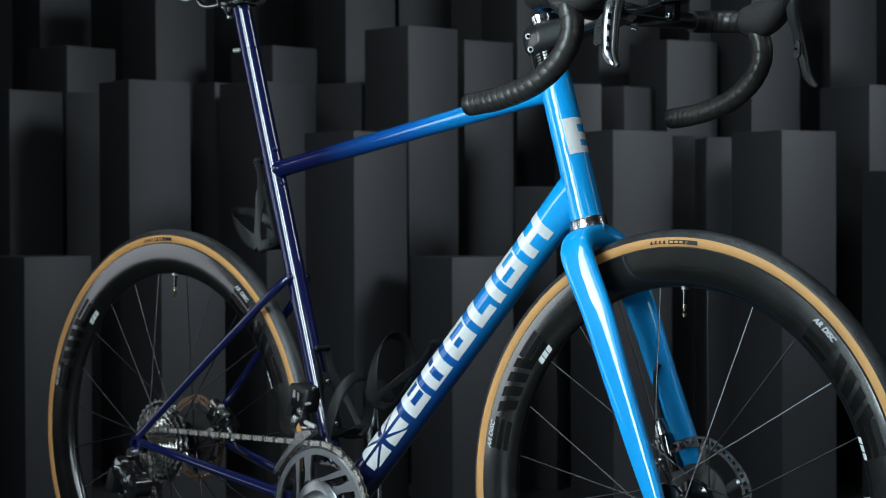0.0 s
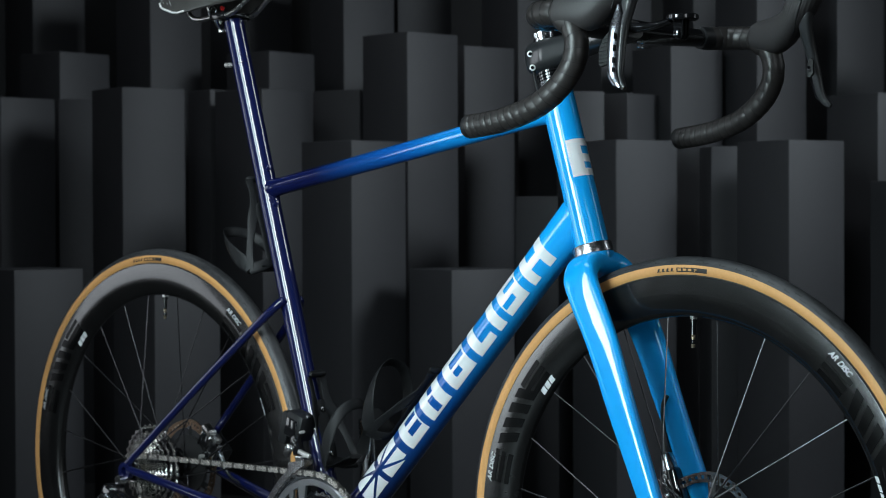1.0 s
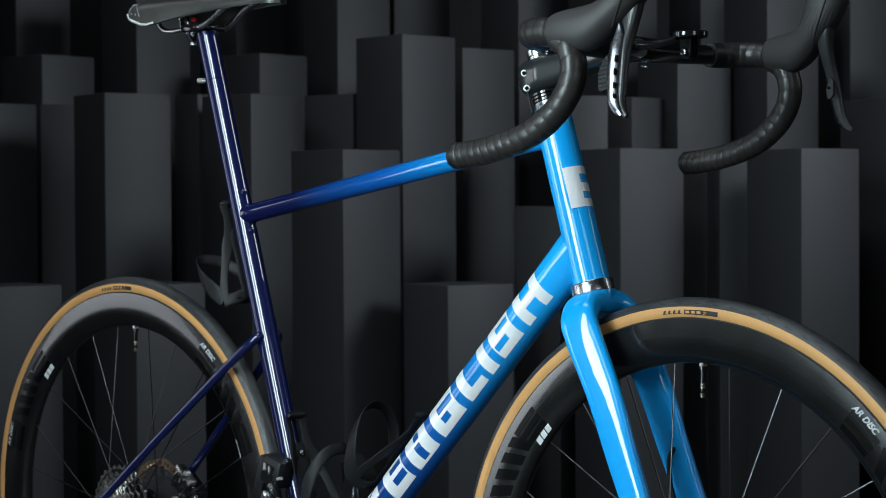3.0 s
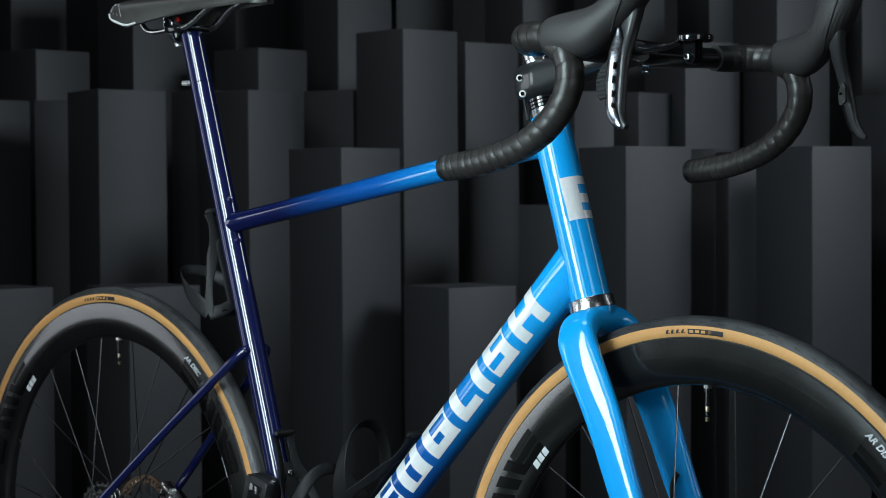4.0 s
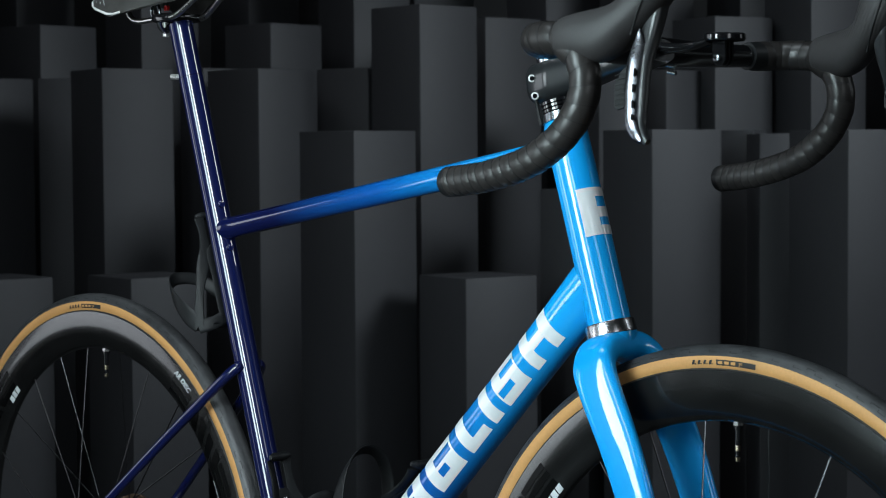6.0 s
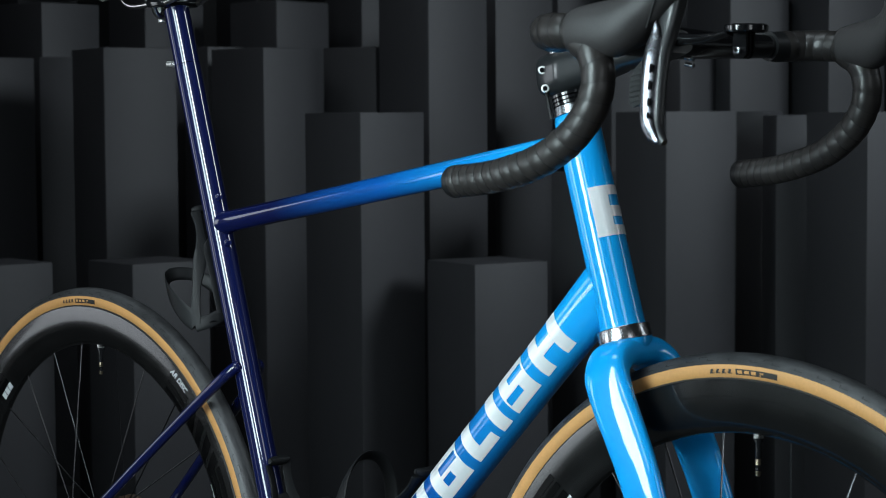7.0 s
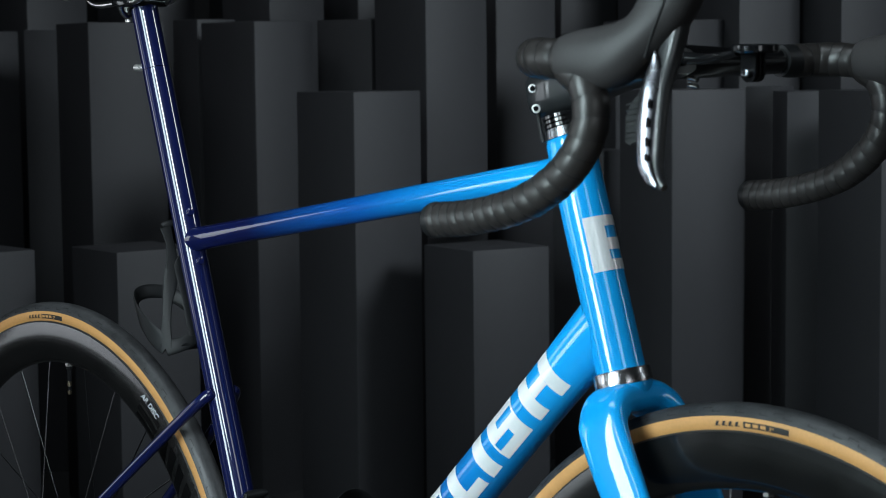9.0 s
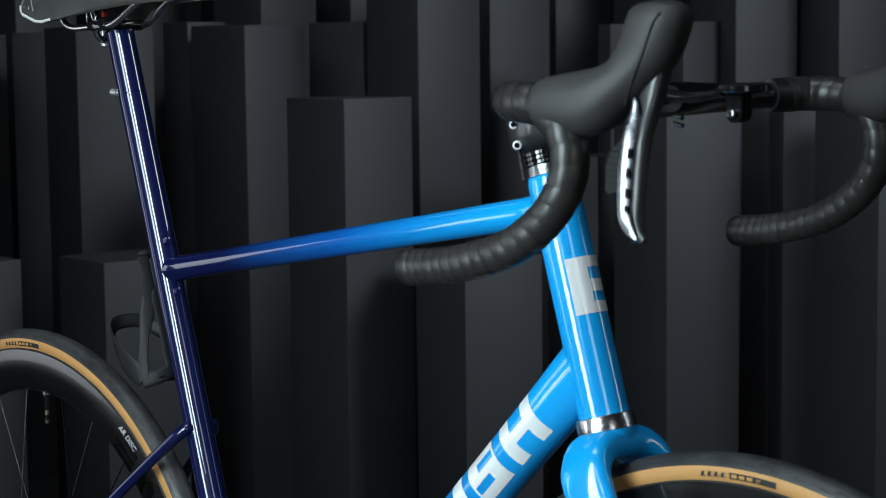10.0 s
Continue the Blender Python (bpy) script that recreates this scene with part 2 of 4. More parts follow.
def spline(pts, per=8, closed=False):
    """A smooth curve through pts."""
    P = [Vector(p) for p in pts]
    n, out = len(P), []
    for i in range(n if closed else n - 1):
        if closed:
            a, b, c, d = P[i - 1], P[i], P[(i + 1) % n], P[(i + 2) % n]
        else:
            a, b, c, d = P[max(i - 1, 0)], P[i], P[i + 1], P[min(i + 2, n - 1)]
        for k in range(per):
            t = k / per
            out.append(0.5 * ((2 * b) + (c - a) * t + (2 * a - 5 * b + 4 * c - d) * t * t + (3 * b - a - 3 * c + d) * t ** 3))
    if not closed:
        out.append(P[-1])
    return out


def blend(values, n):
    """n values spread over a list of numbers or pairs."""
    out = []
    for i in range(n):
        t = i / max(n - 1, 1) * (len(values) - 1)
        k = min(int(t), len(values) - 2)
        w = t - k
        a, b = values[k], values[k + 1]
        out.append(tuple(p + (q - p) * w for p, q in zip(a, b)) if isinstance(a, tuple) else a + (b - a) * w)
    return out


# ---------------------------------------------------------------- studio
ROOM = pose(0.5, 0, 0, 0, 0, 44.3)


def slab(name, centre, size, mat, label):
    s = Shape().box(centre, size, 0.0).moved(ROOM)
    return tagged(part(name, s, mat), label, name.split("_")[0], kind="structure")


slab("floor", (0, 0, -0.05), (8.6, 8.0, 0.1), FLOOR, "dark grey smooth studio floor")
slab("ceiling", (0, 0, 3.25), (8.6, 8.0, 0.1), WALL, "black painted studio ceiling")
slab("wall_north", (0, 3.75, 1.6), (8.2, 0.1, 3.19), WALL, "black painted studio wall behind the posts")
slab("wall_south", (0, -3.75, 1.6), (8.2, 0.1, 3.19), WALL, "black painted studio wall")
slab("wall_east", (4.15, 0, 1.6), (0.1, 7.6, 3.19), WALL, "black painted studio wall")
slab("wall_west", (-4.15, 0, 1.6), (0.1, 7.6, 3.19), WALL, "black painted studio wall")


def backdrop_post(x, y, wide, deep, high, turn):
    s = Shape().box((0, 0, high / 2), (wide, deep, high), 0.0025)
    ob = part("backdrop_post", s, POST)
    ob.matrix_world = pose(x, y, 0, 0, 0, turn)
    size = "low" if high < 0.8 else "tall" if high > 1.25 else "mid-height"
    return tagged(ob, "%s matte charcoal square post of the studio backdrop" % size, "post", "backdrop posts")


backdrop_post(-2.048, 1.054, 0.178, 0.178, 1.047, 93.6)
backdrop_post(-2.191, 1.337, 0.178, 0.178, 1.191, 94.0)
backdrop_post(-1.634, 1.177, 0.178, 0.178, 1.058, 79.6)
backdrop_post(-2.123, 1.618, 0.178, 0.178, 1.434, 86.7)
backdrop_post(-1.687, 1.473, 0.104, 0.104, 1.070, 86.3)
backdrop_post(-1.810, 1.778, 0.178, 0.178, 1.194, 92.6)
backdrop_post(-1.481, 1.467, 0.178, 0.178, 1.059, 94.0)
backdrop_post(-1.398, 1.684, 0.090, 0.145, 1.065, 107.3)
backdrop_post(-1.754, 2.046, 0.178, 0.178, 1.471, 80.8)
backdrop_post(-1.197, 1.734, 0.178, 0.178, 1.203, 86.9)
backdrop_post(-1.312, 2.082, 0.178, 0.178, 1.195, 82.2)
backdrop_post(-0.994, 1.339, 0.178, 0.178, 0.908, 89.6)
backdrop_post(-0.721, 1.428, 0.178, 0.178, 0.605, 78.6)
backdrop_post(-0.513, 1.776, 0.178, 0.178, 0.906, 75.9)
backdrop_post(-0.881, 2.469, 0.178, 0.178, 1.191, 74.7)
backdrop_post(-0.559, 2.129, 0.090, 0.077, 0.907, 107.3)
backdrop_post(-0.472, 2.121, 0.108, 0.170, 0.898, 51.9)
backdrop_post(-0.716, 2.634, 0.178, 0.178, 1.362, 75.6)
backdrop_post(-0.198, 2.013, 0.178, 0.178, 0.902, 77.7)
backdrop_post(-0.240, 2.464, 0.178, 0.178, 1.032, 77.8)
backdrop_post(-1.365, 0.664, 0.178, 0.178, 0.612, 86.3)
backdrop_post(-2.042, 1.286, 0.101, 0.170, 1.052, 47.8)
backdrop_post(-0.872, 2.040, 0.101, 0.101, 1.052, 57.1)
backdrop_post(-0.962, 2.324, 0.178, 0.178, 1.059, 91.0)
backdrop_post(-0.810, 1.824, 0.090, 0.118, 0.777, 107.3)
backdrop_post(-2.308, 1.013, 0.178, 0.178, 1.210, 94.0)
backdrop_post(-1.906, 0.697, 0.178, 0.178, 0.880, 77.2)
backdrop_post(-0.253, 2.861, 0.178, 0.178, 1.250, 62.8)
backdrop_post(0.003, 2.279, 0.178, 0.178, 0.808, 79.8)
backdrop_post(-2.590, 1.021, 0.178, 0.178, 1.392, 94.0)
backdrop_post(-1.832, 1.683, 0.110, 0.110, 0.952, 80.3)
backdrop_post(-0.696, 3.005, 0.178, 0.178, 1.491, 74.1)
backdrop_post(-1.426, 2.436, 0.178, 0.178, 1.493, 79.7)
backdrop_post(-1.179, 2.533, 0.178, 0.178, 1.445, 74.7)
backdrop_post(-1.799, 2.345, 0.178, 0.178, 1.626, 68.4)
backdrop_post(-2.164, 2.002, 0.178, 0.178, 1.628, 88.7)
backdrop_post(-2.616, 1.558, 0.178, 0.178, 1.579, 84.7)
backdrop_post(-1.162, 2.967, 0.178, 0.178, 1.605, 68.6)
backdrop_post(-1.174, 0.911, 0.178, 0.178, 0.612, 85.1)

# ---------------------------------------------------------------- bicycle
bicycle = tagged(new("bicycle"), "road bicycle with navy to sky blue fade paint and tan-wall tyres", "bicycle")
REAR, FRONT = Vector((0, 0, 0.34)), Vector((1.0205, 0, 0.34))
SLOPE = 3.36
HEAD = Vector((0.855, 0, 0.7455))
HEAD_UP = Vector((-1 / SLOPE, 0, 1)).normalized()
STEER = Matrix.Translation(HEAD) @ Matrix.Rotation(radians(1.4), 4, HEAD_UP) @ Matrix.Translation(-HEAD)


def head(z):
    """The point of the steering axis at height z."""
    return Vector((HEAD.x - (z - HEAD.z) / SLOPE, 0, z))


def seat(z):
    """The point of the seat tube's axis at height z."""
    return Vector((0.4045 - 0.3 * (z - 0.27), 0, z))


# frame tubes
BB = Vector((0.408, 0, 0.27))
DT0, DT1, DT_R = Vector((0.4068, 0, 0.2752)), Vector((0.8478, 0, 0.7258)), 0.0245


def straight(a, b, r0, r1, n=12, seg=32):
    pts = [Vector(a).lerp(Vector(b), i / n) for i in range(n + 1)]
    return Shape().sweep(pts, blend([r0, r1], n + 1), seg)


seat_tube = part("seat_tube", straight(seat(0.275), seat(0.9535), 0.0150, 0.0150), PAINT, bicycle)
part("seat_post", straight(seat(0.9541), seat(1.020), 0.0148, 0.0148), PAINT, bicycle)
TT0, TT1 = Vector((0.258, 0, 0.7690)), Vector((0.822, 0, 0.8630))
tt_n = [0, 0.022, 0.030, 0.038, 0.048, 0.06, 0.2, 0.5, 0.8, 0.93, 0.945, 0.957, 0.968, 1.0]
top_tube = part("top_tube", Shape().sweep([TT0.lerp(TT1, w) for w in tt_n], [0.0125, 0.0139, 0.0134, 0.0130, 0.0128, 0.0127, 0.0127, 0.0130, 0.0134, 0.0138, 0.0144, 0.0154, 0.0168, 0.0170], 36), PAINT, bicycle)


def dt_radii(s):
    """In-plane and lateral radius of the down tube at the distance s along it."""
    t = min(max((s - 0.48) / 0.15, 0), 1)
    return DT_R + 0.0035 * t * t, DT_R - 0.0040 * t * t * t


dt_len = (DT1 - DT0).length
dt_s = [dt_len * k / 24 for k in range(25)] + [dt_len + 0.012]
down_tube = part("down_tube", Shape().sweep([DT0 + (DT1 - DT0).normalized() * s for s in dt_s], [dt_radii(s) for s in dt_s], 48), PAINT, bicycle)
ht = [head(z) for z in (0.692, 0.70, 0.73, 0.78, 0.83, 0.87, 0.886, 0.890)]
head_tube = part("head_tube", Shape().sweep(ht, [0.0216, 0.0216, 0.0216, 0.0216, 0.0216, 0.0215, 0.0213, 0.0200], 48), PAINT, bicycle)
part("bottom_bracket", Shape().lathe([(0.018, -0.036), (0.0215, -0.035), (0.0215, 0.035), (0.018, 0.036)], BB, seg=40), PAINT, bicycle)
for s in (-1, 1):
    cs = spline([(0.388, 0.024 * s, 0.272), (0.30, 0.036 * s, 0.288), (0.12, 0.058 * s, 0.322), (0.006, 0.070 * s, 0.343)], 6)
    part("chainstay", Shape().sweep(cs, blend([0.0100, 0.0090, 0.0066, 0.0062], len(cs)), 20), PAINT, bicycle)
    ss = spline([(0.306, 0.012 * s, 0.609), (0.286, 0.026 * s, 0.590), (0.15, 0.050 * s, 0.476), (0.004, 0.070 * s, 0.352)], 6)
    part("seatstay", Shape().sweep(ss, blend([0.0066, 0.0064, 0.0060, 0.0056], len(ss)), 20), PAINT, bicycle)
    part("dropout", Shape().lathe([(0.007, 0.066 * s), (0.0135, 0.066 * s), (0.0135, 0.075 * s), (0.007, 0.075 * s)], REAR, seg=32), PAINT, bicycle)


# ---------------------------------------------------------------- wheels
def wheel(name, axle, m, valve_turn, rotor_r, rotor_y, rotor_mat):
    c = Vector(axle)
    rim_profile = [(0.3150, 0.0118), (0.3172, 0.0128), (0.3168, 0.0142), (0.310, 0.0147), (0.300, 0.0149), (0.290, 0.0143), (0.281, 0.0124), (0.274, 0.0090), (0.2695, 0.0050), (0.268, 0.0018)]
    rim_profile = rim_profile + [(r, -o) for r, o in reversed(rim_profile)]
    rim = part(name, Shape().lathe(rim_profile, c, seg=144).moved(m), CARBON, bicycle, "satin black deep carbon rim")
    R0, r = 0.3255, 0.0145
    tread = [(R0 + r * math.sin(radians(a)), r * math.cos(radians(a))) for a in range(20, 161, 10)]
    part("tread", Shape().lathe(tread + [(0.322, -0.011), (0.322, 0.011)], c, seg=144).moved(m), RUBBER, rim, "black rubber tread")
    for s in (-1, 1):
        wall = [(R0 + (r - 0.0002) * math.sin(radians(a)), s * (r - 0.0002) * math.cos(radians(a))) for a in range(-40, 22, 6)]
        wall += [(0.330, s * 0.010), (0.317, s * 0.009)]
        part("sidewall", Shape().lathe(wall, c, seg=144).moved(m), TAN, rim, "tan tyre sidewall")
    part("rim_edge", Shape().lathe([(0.3180, 0.0110), (0.3186, 0.0128), (0.3172, 0.0140), (0.3160, 0.0128)], c, seg=144).lathe([(0.3180, -0.0110), (0.3186, -0.0128), (0.3172, -0.0140), (0.3160, -0.0128)], c, seg=144).moved(m), PRINT_AND_SHADE, rim)
    hub = [(0.006, -0.052), (0.010, -0.052), (0.011, -0.036), (0.027, -0.034), (0.028, -0.029), (0.015, -0.024), (0.013, 0.018), (0.026, 0.022), (0.028, 0.027), (0.014, 0.031), (0.012, 0.05), (0.006, 0.052)]
    part("hub", Shape().lathe(hub, c, seg=40).moved(m), GLOSS_BLACK, rim)
    # spokes: bladed, crossed, one mesh for each
    for k in range(24):
        side = 1 if k % 2 else -1
        a = 2 * math.pi * (k + 0.46) / 24
        lean = 0.95 if (k // 2) % 2 else -0.95
        p = c + Vector((0.2685 * math.cos(a), 0.001 * side, 0.2685 * math.sin(a)))
        q = c + Vector((0.0260 * math.cos(a + lean), (0.026 if side > 0 else -0.031), 0.0260 * math.sin(a + lean)))
        part("spoke", Shape().sweep([q, p], (0.0011, 0.00055), 8, up=(0, 1, 0)).moved(m), STEEL_BLACK, rim)
    a = math.pi / 2 - valve_turn
    d = Vector((math.cos(a), 0, math.sin(a)))
    part("valve", Shape().sweep([c + d * x for x in (0.272, 0.262, 0.2615, 0.247, 0.2465, 0.238, 0.2375, 0.232)], [0.0042, 0.0042, 0.0028, 0.0028, 0.0019, 0.0019, 0.0024, 0.0018], 14).moved(m), GLOSS_BLACK, rim)
    part("valve_nut", Shape().sweep([c + d * x for x in (0.2690, 0.2655, 0.2650)], [0.0048, 0.0048, 0.0038], 6).moved(m), STEEL, rim)
    part("valve_tip", Shape().sweep([c + d * x for x in (0.2472, 0.2415, 0.241, 0.2362, 0.2357, 0.2315)], [0.0025, 0.0025, 0.0018, 0.0018, 0.0026, 0.0022], 14).moved(m), BRASS, rim)
    # disc: braking ring with slots, and arms
    n = 48
    ring = Shape()
    for i in range(n):
        a0, a1 = 2 * math.pi * (i + 0.1) / n, 2 * math.pi * (i + 1) / n
        wob = 0.0012 * math.sin(6 * a0)
        for r0, r1, e in ((rotor_r - 0.004 + wob, rotor_r + wob, 1.0), (rotor_r - 0.0085, rotor_r - 0.004 + wob, 0.55), (rotor_r - 0.013, rotor_r - 0.0085, 1.0)):
            b1 = a0 + (a1 - a0) * e
            if e == 1.0:
                b1 = a0 + 2 * math.pi / n
            pts = [(c.x + rr * math.cos(t), c.z + rr * math.sin(t)) for rr, t in ((r0, a0), (r1, a0), (r1, b1), (r0, b1))]
            ring.plate(pts, rotor_y - 0.0009, rotor_y + 0.0009)
    rotor = part("disc_rotor", ring.moved(m), rotor_mat, rim)
    carrier = part("rotor_carrier", Shape().lathe([(0.008, rotor_y - 0.010), (0.022, rotor_y - 0.009), (0.034, rotor_y - 0.004), (0.046, rotor_y - 0.0025), (0.046, rotor_y + 0.0025), (0.008, rotor_y + 0.004)], c, seg=40).moved(m), PRINT_AND_SHADE, rim)
    for i in range(6):
        a0 = 2 * math.pi * i / 6
        pts = spline([c + Vector((0.018 * math.cos(a0), rotor_y, 0.018 * math.sin(a0))), c + Vector((0.042 * math.cos(a0 + 0.35), rotor_y, 0.042 * math.sin(a0 + 0.35))), c + Vector(((rotor_r - 0.010) * math.cos(a0 + 0.45), rotor_y, (rotor_r - 0.010) * math.sin(a0 + 0.45)))], 5)
        part("rotor_arm", Shape().sweep(pts, (0.0062, 0.0018), 10).moved(m), MATTE_BLACK, rim)
        q = pts[-2] + Vector((0, -0.0022, 0))
        part("rotor_rivet", Shape().sweep([q + Vector((0, 0.002, 0)), q], 0.0030, 12).moved(m), CHROME, rim)
    return rim


STEEL_BLACK = material("black_spoke_steel", (0.06, 0.06, 0.063), rough=0.3, metal=1.0)
rear_wheel = wheel("rear_wheel", REAR, Matrix.Identity(4), 0.035, 0.070, 0.050, BRONZE)
front_wheel = wheel("front_wheel", FRONT, STEER, 0.017, 0.080, 0.037, ROTOR)

# ---------------------------------------------------------------- fork and headset
part("headset_cup", Shape().sweep([head(z) for z in (0.6790, 0.6793, 0.6800, 0.6908, 0.6918, 0.6921)], [0.0225, 0.0246, 0.0252, 0.0252, 0.0246, 0.0225], 56), CUP, bicycle, "polished silver lower headset cup")
fork_half = [(0.8778, 0.014, 0.6690), (0.8797, 0.0275, 0.6646), (0.8858, 0.0390, 0.6525), (0.8985, 0.0435, 0.6290), (0.9265, 0.0465, 0.5740), (0.9565, 0.0480, 0.4950), (0.9900, 0.0500, 0.4150), (1.0170, 0.0520, 0.3520), (1.0205, 0.0525, 0.3370)]
fork_rad = [(0.0140, 0.0228), (0.0142, 0.0228), (0.0138, 0.0228), (0.0126, 0.0224), (0.0110, 0.0214), (0.0098, 0.0194), (0.0088, 0.0166), (0.0080, 0.0135), (0.0075, 0.0120)]
fork_pts = spline([(x, -y, z) for x, y, z in reversed(fork_half)] + [(0.8775, 0, 0.6692)] + fork_half, 7)
fork_sec = blend([*reversed(fork_rad), (0.0140, 0.0228), *fork_rad], len(fork_pts))
fork_shape = Shape().sweep(fork_pts, fork_sec, 48, up=(SLOPE, 0, 1), power=0.72)
# the shoulders are thinner in front than behind
for i, p in enumerate(fork_pts):
    wedge = 0.48 * min(1.0, max(0.0, (p.z - 0.47) / 0.12)) * min(1.0, max(0.0, (abs(p.y) - 0.036) / 0.008))
    for v in fork_shape.v[48 * i:48 * i + 48]:
        v.y -= (v.y - p.y) * wedge * (v.x - p.x) / 0.0224
fork = part("fork", fork_shape.moved(STEER), SKY, bicycle, "sky blue painted fork")
part("fork_crown", Shape().sweep([head(0.662), head(0.667), head(0.672), head(0.676), head(0.6792)], [(0.0180, 0.0180), (0.0215, 0.0235), (0.0232, 0.0262), (0.0242, 0.0260), (0.0246, 0.0248)], 48, up=(0, 1, 0)).moved(STEER), SKY, fork)
for s in (-1, 1):
    part("fork_tip", Shape().lathe([(0.007, 0.046 * s), (0.0135, 0.046 * s), (0.0135, 0.060 * s), (0.007, 0.060 * s)], FRONT, seg=32).moved(STEER), SKY, fork)

# ---------------------------------------------------------------- decals
DT_A = (DT1 - DT0).normalized()
DT_Q = Vector((-DT_A.z, 0, DT_A.x))


def dt_patch(s, corners, cols=8, lift=0.0005):
    """A decal on the down tube: corners of (distance along the tube, degrees round it), two low and two high."""
    (s00, t0), (s01, _), (s10, t1), (s11, _) = corners
    rows = []
    for j in range(cols + 1):
        w = j / cols
        th = radians(t0 + (t1 - t0) * w)
        a, b = s00 + (s10 - s00) * w, s01 + (s11 - s01) * w
        row = []
        for k in range(5):
            q = a + (b - a) * k / 4
            rp, rl = dt_radii(q)
            row.append(DT0 + DT_A * q + Vector((0, -1, 0)) * (rl + lift) * math.cos(th) + DT_Q * (rp + lift) * math.sin(th))
        rows.append(row)
    s.ring_strip(rows, closed_ring=False, cap=False)
    return s


# white block marks with plain slits along the down tube
LOW, TOP = -50, 50


def block(s0, s1, slits):
    w = (s1 - s0)
    cuts = sorted(slits)
    s, low = Shape(), LOW
    for a, b, u, v in cuts:
        dt_patch(s, ((s0, low), (s1, low), (s0, a), (s1, a)), 3)
        dt_patch(s, ((s0, a), (s0 + w * u, a), (s0, b), (s0 + w * u, b)), 3)
        dt_patch(s, ((s0 + w * v, a), (s1, a), (s0 + w * v, b), (s1, b)), 3)
        low = b
    dt_patch(s, ((s0, low), (s1, low), (s0, TOP), (s1, TOP)), 3)
    part("white_block", s, WHITE, down_tube, "white painted block mark")


block(0.2150, 0.2600, [(-24, -2, 0.36, 0.94), (14, 32, 0.36, 0.94)])
block(0.2720, 0.3200, [(-42, 6, 0.34, 0.60), (16, 44, 0.42, 0.66)])
block(0.3330, 0.3850, [(-26, -6, 0.32, 0.62), (4, 26, 0.32, 0.94)])
s = Shape()
dt_patch(s, ((0.398, LOW), (0.437, LOW), (0.398, -24), (0.437, -24)), 4)
dt_patch(s, ((0.398, -24), (0.4145, -24), (0.398, TOP), (0.4145, TOP)), 6)
part("white_block", s, WHITE, down_tube, "white painted block mark")
part("white_block", dt_patch(Shape(), ((0.446, LOW), (0.4625, LOW), (0.446, TOP), (0.4625, TOP)), 8), WHITE, down_tube, "white painted block mark")
block(0.4740, 0.5170, [(-26, -8, 0.06, 0.62), (10, 28, 0.36, 0.94)])
s = Shape()
dt_patch(s, ((0.530, LOW), (0.5450, LOW), (0.530, TOP), (0.5450, TOP)), 8)
dt_patch(s, ((0.5450, -12), (0.5650, -12), (0.5450, 12), (0.5650, 12)), 3)
dt_patch(s, ((0.5650, LOW), (0.5800, LOW), (0.5650, TOP), (0.5800, TOP)), 8)
part("white_block", s, WHITE, down_tube, "white painted block mark")
# rayed emblem: eight white wedges between a cross and two diagonals
MID_S = 0.151
for u in (-1, 1):
    for v in (-1, 1):
        for s0, s1, s2, s3, lo, hi in ((0.0125, 0.0500, 0.0425, 0.0500, 6, 43), (0.0048, 0.0062, 0.0048, 0.0415, 11, 50)):
            wedge = dt_patch(Shape(), ((MID_S + u * s0, v * lo), (MID_S + u * s1, v * lo), (MID_S + u * s2, v * hi), (MID_S + u * s3, v * hi)), 6)
            part("white_wedge", wedge, WHITE, down_tube, "white painted emblem wedge")


def head_patch(z0, z1, a0, a1):
    rows = []
    x, y = Vector((SLOPE, 0, 1)).normalized(), Vector((0, 1, 0))
    for j in range(13):
        th = radians(a0 + (a1 - a0) * j / 12)
        rows.append([head(z) + (x * math.cos(th) + y * math.sin(th)) * 0.0221 for z in (z0, (z0 + z1) / 2, z1)])
    return rows


s = Shape()
for z0, z1, a0, a1 in ((0.7730, 0.7820, -60, 60), (0.8100, 0.8190, -60, 60), (0.7900, 0.8000, -60, 60), (0.7820, 0.7900, -60, -12), (0.8000, 0.8100, -60, -12), (0.7820, 0.7900, 46, 60), (0.8000, 0.8100, 46, 60)):
    s.ring_strip(head_patch(z0, z1, a0, a1), closed_ring=False, cap=False)
part("white_badge", s, WHITE, head_tube, "white painted square badge with two slits")


# ---------------------------------------------------------------- marks on rims and tyres
def rim_y(r):
    prof = [(0.3168, 0.0142), (0.310, 0.0147), (0.300, 0.0149), (0.290, 0.0143), (0.281, 0.0124), (0.274, 0.0090), (0.2695, 0.0050)]
    for (a, ya), (b, yb) in zip(prof, prof[1:]):
        if b <= r <= a:
            return yb + (ya - yb) * (r - b) / (a - b)
    return 0.0145


def tyre_y(r):
    return math.sqrt(max(0.0145 ** 2 - (r - 0.3255) ** 2, 1e-6))


def ring_patch(s, c, r0, r1, a0, a1, surf, lift=0.0005, slant=0.0):
    """A thin decal on the flank, from radius r0 to r1 and from angle a0 to a1 in degrees."""
    n = max(2, int(abs(a1 - a0) / 2))
    rows = []
    for j in range(n + 1):
        row = []
        for k in range(5):
            r = r0 + (r1 - r0) * k / 4
            th = radians(a0 + (a1 - a0) * j / n + slant * k / 4)
            row.append(c + Vector((r * math.cos(th), -(surf(r) + lift), r * math.sin(th))))
        rows.append(row)
    s.ring_strip(rows, closed_ring=False, cap=False)
    return s


